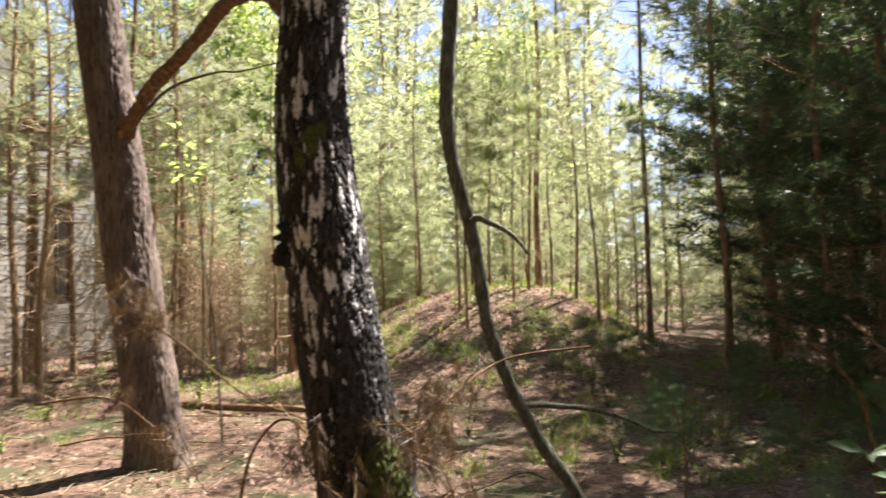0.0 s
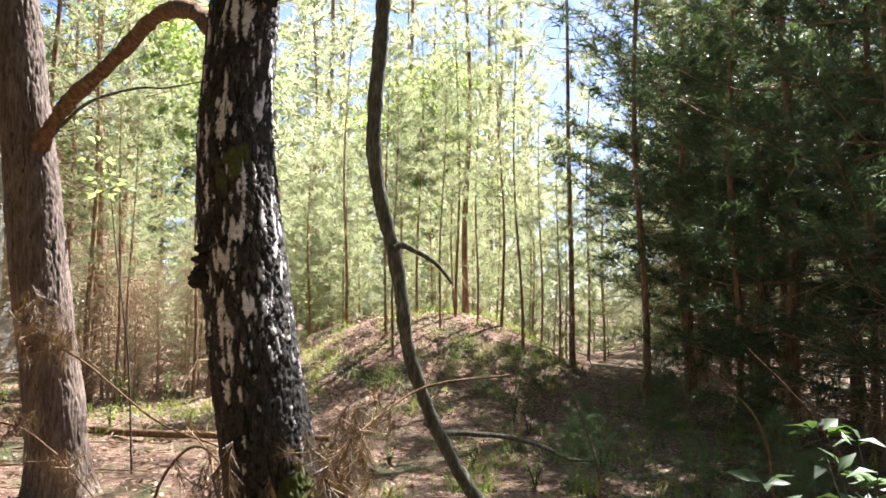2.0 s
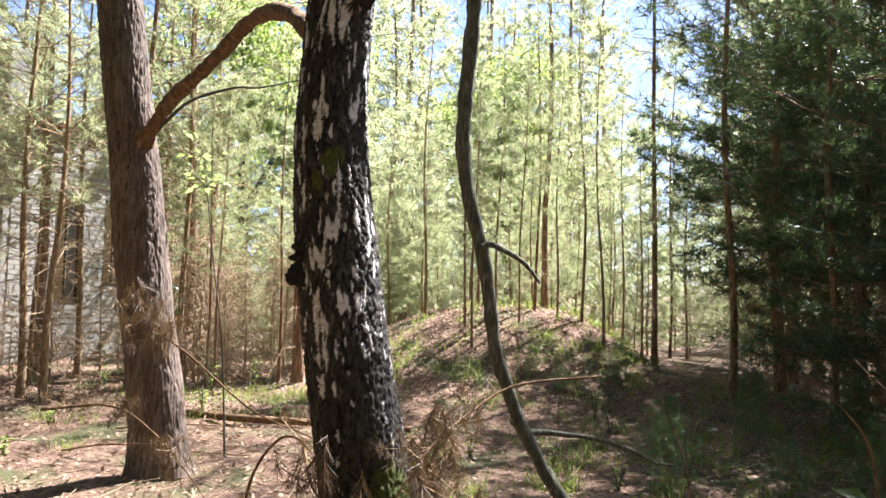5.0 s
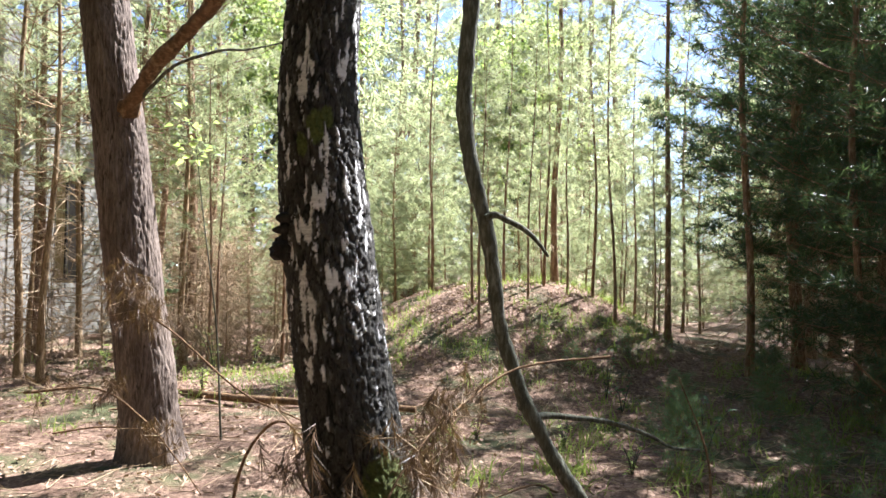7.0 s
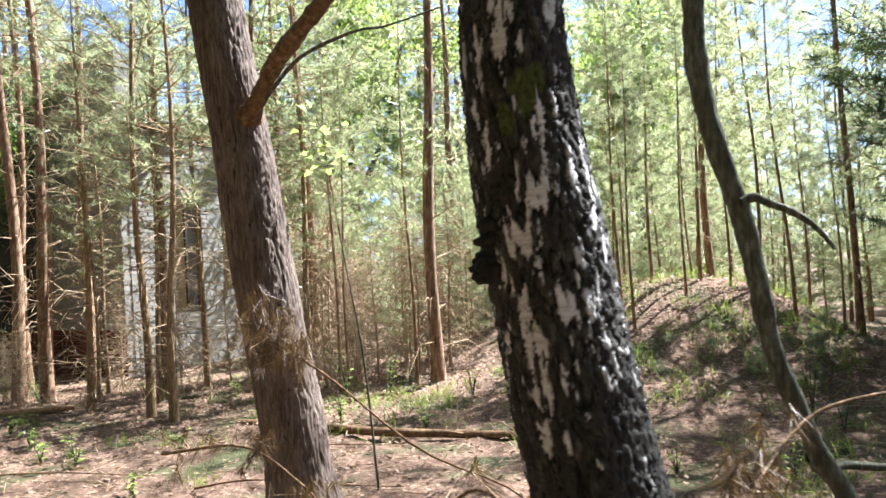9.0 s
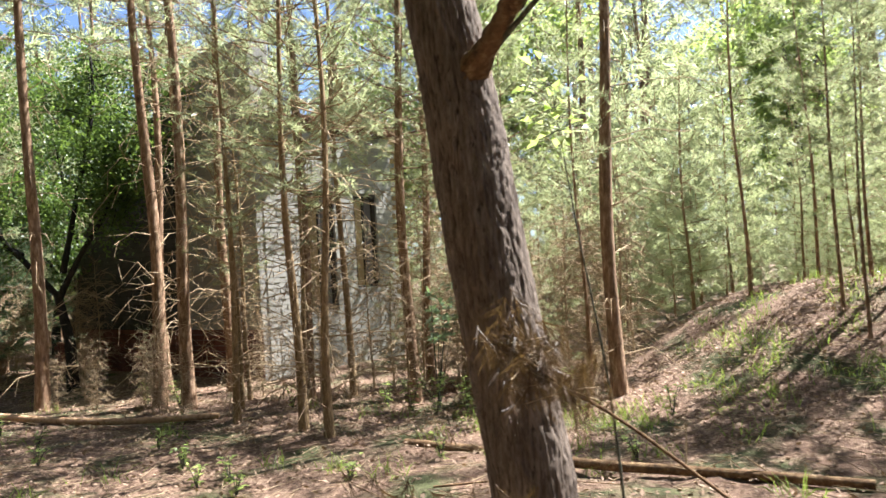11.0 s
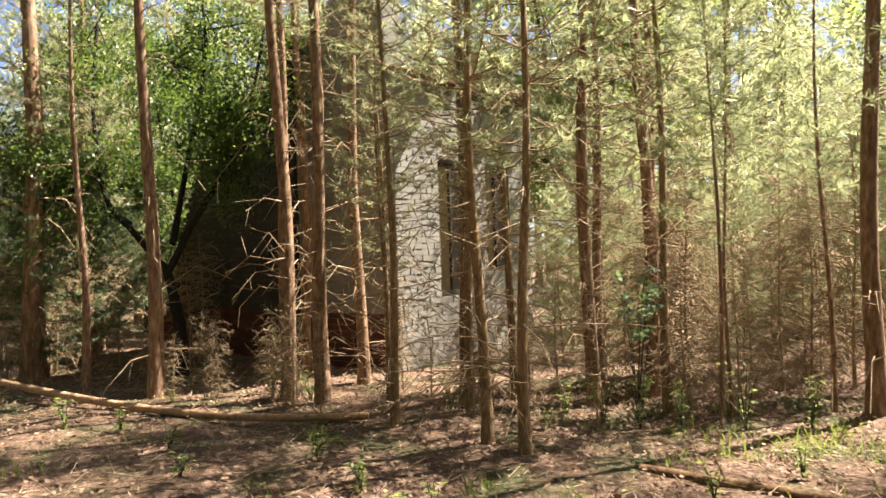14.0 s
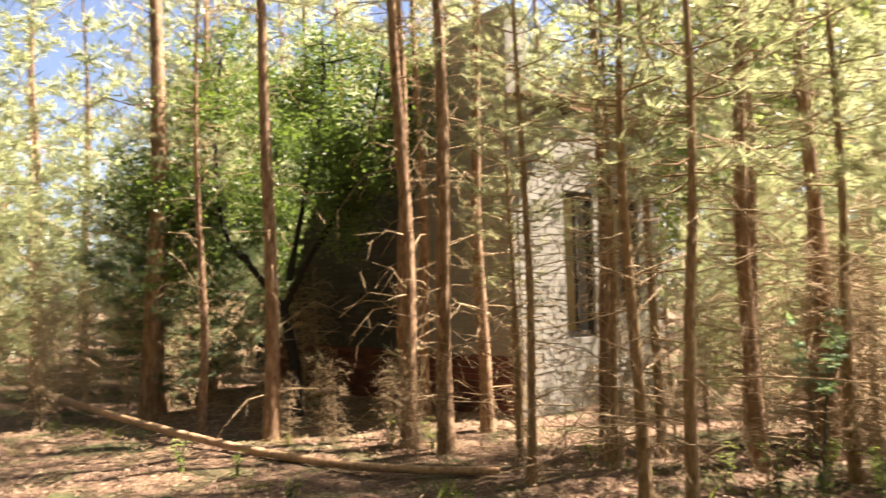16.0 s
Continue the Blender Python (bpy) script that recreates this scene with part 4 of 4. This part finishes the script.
# ---- undergrowth ----
def shrub(x, y, h, stems, leaves, size, seed, mat, label, name="shrub", lo=0.1):
    """A small leafy shrub: bent stems with separate folded leaves."""
    global rng
    rng = np.random.default_rng(seed)
    z0 = float(height(x, y)) - 0.02
    t = thing(name, (x, y, z0), label, "shrub")
    pts = []
    for i in range(stems):
        a = rng.uniform(0, 6.28)
        d = np.array([math.cos(a), math.sin(a), 0]) * h * rng.uniform(0.1, 0.4)
        c = curve_pts([(0, 0, 0), d * 0.4 + [0, 0, h * 0.5], d + [0, 0, h * rng.uniform(0.75, 1.0)]], 8)
        g = Geo()
        g.tube(c, np.linspace(0.006, 0.002, 8), 5)
        part("stem", g, M_GREY, t)
        pts.append(c[1:])
    pts = np.vstack(pts)
    pts = pts[pts[:, 2] > lo * h]
    p = pts[rng.integers(0, len(pts), leaves)] + rng.normal(0, 0.01, (leaves, 3))
    d = rng.normal(size=(leaves, 3))
    d[:, 2] = rng.uniform(-0.2, 0.6, leaves)
    g = Geo()
    g.leaves(p, unit(d), unit(rng.normal(0, 0.3, (leaves, 3)) + [0, 0, 1]), size * rng.uniform(0.6, 1.2, leaves), size * 0.42 * rng.uniform(0.8, 1.2, leaves), 0.2)
    tagged(part("foliage", g, mat, t, "broad pointed green leaves"), kind="stuff")
    return t


shrub(1.93, 2.10, 1.06, 7, 130, 0.095, 1, M_SHRUB, "green leafy sapling with broad glossy leaves", lo=0.45)
shrub(1.86, 5.5, 0.5, 4, 34, 0.08, 2, M_SHRUB, "low leafy shrub with pale shiny leaves")
shrub(1.5, 7.9, 0.55, 4, 40, 0.08, 3, M_SHRUB, "low leafy shrub on the shaded floor")
shrub(1.55, 7.2, 0.35, 4, 30, 0.07, 4, M_SHRUB, "low leafy shrub on the shaded floor")
shrub(-4.2, 9.4, 1.5, 8, 260, 0.105, 5, M_PALE, "tall leafy shrub with pale leaves in the stand", lo=0.55)
for i, (x, y, h, n) in enumerate([(-4.15, 9.2, 0.5, 120), (-4.5, 9.35, 0.45, 100), (-3.8, 9.2, 0.45, 100), (-4.9, 9.6, 0.3, 40), (-8.3, 9.5, 0.35, 60), (-7.8, 9.5, 0.35, 60), (-9.2, 7.5, 0.35, 50), (-5.67, 7.0, 0.2, 26), (-4.63, 6.3, 0.2, 26), (-5.6, 6.9, 0.22, 30),
                                  (-2.8, 9.4, 0.5, 60), (-3.3, 9.3, 0.6, 50), (-1.7, 8.9, 0.35, 40), (-6.0, 9.3, 0.3, 40), (0.2, 6.2, 0.2, 18), (-6.9, 6.6, 0.2, 26), (-2.7, 6.9, 0.2, 20), (-0.2, 5.4, 0.2, 20), (-4.9, 6.6, 0.24, 40), (-5.1, 6.45, 0.2, 36), (-3.9, 6.7, 0.2, 30), (-6.3, 7.4, 0.22, 36), (-7.6, 7.2, 0.24, 40), (-3.4, 7.3, 0.22, 30), (-8.6, 7.6, 0.26, 40), (-2.9, 8.0, 0.25, 36), (-1.9, 7.6, 0.25, 36), (-3.6, 5.6, 0.18, 30), (0.9, 6.0, 0.25, 30), (1.3, 5.2, 0.22, 26)]):
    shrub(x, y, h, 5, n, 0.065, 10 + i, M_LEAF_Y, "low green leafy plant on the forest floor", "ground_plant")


def leafy_sapling(ctl, leaves, size, seed, label):
    """A thin sapling, bare below, with a few broad leaves round its top."""
    g, gr = Geo(), np.random.default_rng(seed)
    t = thing("leafy_sapling", ctl[0], label, "sapling")
    p = curve_pts(ctl, 20) - np.array(ctl[0])
    g.tube(p, np.linspace(0.009, 0.002, 20), 6, 0.1)
    part("stem", g, M_GREY, t)
    a = p[gr.integers(17, 20, leaves)]
    d = unit(gr.normal(size=(leaves, 3)) * [1, 1, 0.4])
    e = a + d * gr.uniform(0.03, 0.16, (leaves, 1))
    g = Geo()
    g.sticks(a, e, 0.0022, 0.0012)
    tagged(part("twigwood", g, M_GREY, t), kind="stuff")
    g = Geo()
    g.leaves(e, d, unit(gr.normal(0, 0.5, (leaves, 3)) + [0, 0, 1]), size * gr.uniform(0.6, 1.2, leaves), size * 0.7 * gr.uniform(0.8, 1.2, leaves), 0.2)
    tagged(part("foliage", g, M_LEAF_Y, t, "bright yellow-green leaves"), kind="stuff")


leafy_sapling([(-1.75, 5.62, 0.0), (-1.8, 5.6, 0.9), (-1.9, 5.56, 1.7), (-1.98, 5.52, 2.45)], 46, 0.085, 31, "thin sapling with bright green leaves beside the old pine")

# pine seedlings in the shade
SEED_L = "small soft green pine seedling on the shaded floor"
seedl = [pine_tree("pine_seedling", 1.15, 0.008, 0.15, 0.42, 200 + i, M_THIN, M_SEED, 14, 0.08, 0.005, 18, 0, SEED_L, whorl=0.13, group="pine seedlings") for i in range(2)]
plant(seedl, [(1.6, 5.1, 0.5), (1.85, 6.3, 0.5), (2.5, 5.2, 0.8), (2.7, 6.6, 0.8), (2.2, 7.6, 0.6), (3.0, 5.0, 1.1), (3.1, 7.8, 1.1), (1.2, 8.6, 0.6), (3.7, 6.9, 1.2), (2.2, 3.9, 0.6), (2.8, 4.2, 0.9), (0.9, 9.1, 0.5), (3.5, 9.0, 1.3), (1.95, 9.0, 0.9)])


def dry_branch(ctl, r, tufts_at, label, hang=0.16, seed=1, k=26):
    """A dead branch; its dry brown needles hang in bunches."""
    global rng
    rng = np.random.default_rng(seed)
    t = thing("dry_branch", (0, 0, 0), label, "branch")
    p = curve_pts(ctl, 24)
    g = Geo()
    g.tube(p, np.linspace(r, r * 0.3, 24), 6, 0.12)
    part("stem", g, M_ARM, t)
    if tufts_at:
        lo, hi, n = tufts_at
        i = rng.integers(int(lo * 23), int(hi * 23) + 1, n)
        q = p[i]
        e = q + rng.normal(0, 0.09, (n, 3)) + [0, -0.02, -0.03]
        g = Geo()
        g.twigs(q, (q + e) / 2, e, 0.004, 0.002)
        tagged(part("twigwood", g, M_TWIG, t), kind="stuff")
        g = Geo()
        g.tufts(np.vstack([e, (e + q) / 2]), unit(np.tile([[0, 0, -1.0]], (2 * n, 1)) + rng.normal(0, 0.35, (2 * n, 3))), k, hang, 0.003, 0.5, 0.3)
        tagged(part("dry_needles", g, M_DEADN, t, "hanging dry brown needles"), kind="stuff")


dry_branch([(-2.05, 4.62, 1.22), (-1.86, 4.5, 1.1), (-1.57, 4.4, 0.95), (-1.07, 4.2, 0.64), (-0.61, 4.0, 0.51), (-0.35, 3.8, 0.3), (-0.2, 3.7, 0.05)], 0.009, (0.0, 0.22, 44), "dead pine branch with dry brown needles beside the pine", 0.14, 3)
dry_branch([(-2.6, 4.5, 0.55), (-2.1, 4.45, 0.6), (-1.75, 4.35, 0.45), (-1.5, 4.3, 0.22), (-1.35, 4.3, 0.02)], 0.010, (0.1, 0.7, 30), "dead twig with brown needles at the pine's foot", 0.12, 4)
dry_branch([(-1.02, 3.85, 0.0), (-0.95, 3.88, 0.35), (-0.80, 3.85, 0.55), (-0.62, 3.65, 0.58), (-0.4, 3.0, 0.52), (-0.2, 2.78, 0.45), (0.05, 2.72, 0.32)], 0.011, (0.5, 1.0, 22), "dead curved pine branch with dry needles before the birch", 0.14, 5)
dry_branch([(0.95, 3.85, 0.95), (0.5, 3.6, 0.92), (0.25, 3.3, 0.80), (0.1, 2.95, 0.70), (-0.02, 2.75, 0.5), (-0.05, 2.7, 0.2), (-0.05, 2.7, 0.0)], 0.007, (0.35, 0.8, 30), "dead pine branch with brown needles leaning on the birch", 0.13, 6)
dry_branch([(0.32, 2.75, 0.0), (0.28, 2.8, 0.35), (0.18, 2.85, 0.6), (0.1, 2.9, 0.66)], 0.009, (0.3, 1.0, 20), "upright dead twig with brown needles at the birch", 0.12, 7)
for i, c in enumerate(([(2.1, 3.1, 0.0), (2.0, 3.0, 0.5), (1.85, 2.8, 0.85), (1.6, 2.7, 1.1)], [(2.9, 3.2, 0.0), (2.5, 3.0, 0.4), (2.1, 2.9, 0.9), (1.9, 3.0, 1.15)], [(1.35, 3.6, 0.0), (1.4, 3.7, 0.45), (1.3, 3.9, 0.85)], [(0.75, 4.6, 0.03), (0.6, 4.5, 0.1), (0.35, 4.35, 0.05), (0.2, 4.3, 0.02)],
                       [(1.0, 3.3, 0.02), (1.25, 3.4, 0.1), (1.6, 3.3, 0.3), (1.9, 3.4, 0.15)], [(-3.1, 5.6, 0.03), (-2.6, 5.5, 0.12), (-2.0, 5.6, 0.06), (-1.5, 5.7, 0.02)], [(-5.3, 5.9, 0.02), (-4.4, 5.8, 0.08), (-3.6, 5.9, 0.03)], [(-3.2, 6.6, 0.02), (-2.6, 6.75, 0.05), (-1.9, 6.8, 0.03)])):
    dry_branch(c, 0.009, None, "bare dead twig on the forest floor", seed=20 + i)


# ---- litter, grass and twigs on the floor ----
def spread_on(n, x0, x1, y0, y1):
    x, y = rng.uniform(x0, x1, n), rng.uniform(y0, y1, n)
    return np.stack([x, y, height(x, y)], -1)


def litter():
    global rng
    rng = np.random.default_rng(77)
    g = Geo()
    p = np.vstack([spread_on(26000, -13, 4, 3.2, 11.5), spread_on(9000, -5.5, 2.5, 8, 13)])
    p[:, 2] += rng.uniform(0.003, 0.03, len(p))
    d = rng.normal(size=p.shape)
    d[:, 2] *= 0.35
    g.flat_leaves(p, unit(d), unit(rng.normal(0, 0.45, p.shape) + [0, 0, 1]), rng.uniform(0.025, 0.065, (len(p), 1)), rng.uniform(0.01, 0.036, (len(p), 1)))
    tagged(new("leaf_litter", g.mesh("leaf_litter", M_LITTER, False)), "dry brown leaves scattered over the forest floor", "leaf litter", kind="stuff")
    g = Geo()
    p = spread_on(3800, -13, 4, 3.0, 11)
    p[:, 2] += rng.uniform(0.004, 0.03, len(p))
    d = rng.normal(size=p.shape)
    d[:, 2] *= 0.12
    g.sticks(p, p + unit(d) * rng.uniform(0.06, 0.4, (len(p), 1)), 0.004, 0.002)
    tagged(new("fallen_twigs", g.mesh("fallen_twigs", M_TWIG)), "thin dry twigs strewn on the floor", "twigs", kind="stuff")
    g = Geo()
    c = np.vstack([spread_on(60, -13, 4, 4, 10), spread_on(70, -1.6, 2.6, 8.7, 12.5), spread_on(110, 0.3, 5, 4.5, 10), spread_on(26, -3.6, -0.6, 8.2, 10)])
    q = np.repeat(c, 26, 0)
    q[:, :2] += rng.normal(0, 0.09, (len(q), 2))
    q[:, 2] = height(q[:, 0], q[:, 1]) - 0.01
    d = unit(rng.normal(0, 0.45, q.shape) + [0, 0, 1])
    L = rng.uniform(0.06, 0.24, (len(q), 1))
    s = unit(np.cross(d, rng.normal(size=q.shape))) * 0.004
    tip = q + d * L + np.stack([d[:, 0], d[:, 1], -np.abs(d[:, 0])], -1) * L * 0.35
    mid = q + d * L * 0.55
    v = np.stack([q - s, q + s, mid + s * 0.8, mid - s * 0.8, tip], 1).reshape(-1, 3)
    g.add(v, (np.arange(len(q))[:, None, None] * 5 + np.array([[0, 1, 2, 3], [3, 2, 4, 4]])[None]).reshape(-1, 4))
    tagged(new("grass", g.mesh("grass", M_GRASS)), "sparse green grass tufts on the forest floor", "grass", kind="stuff")


litter()
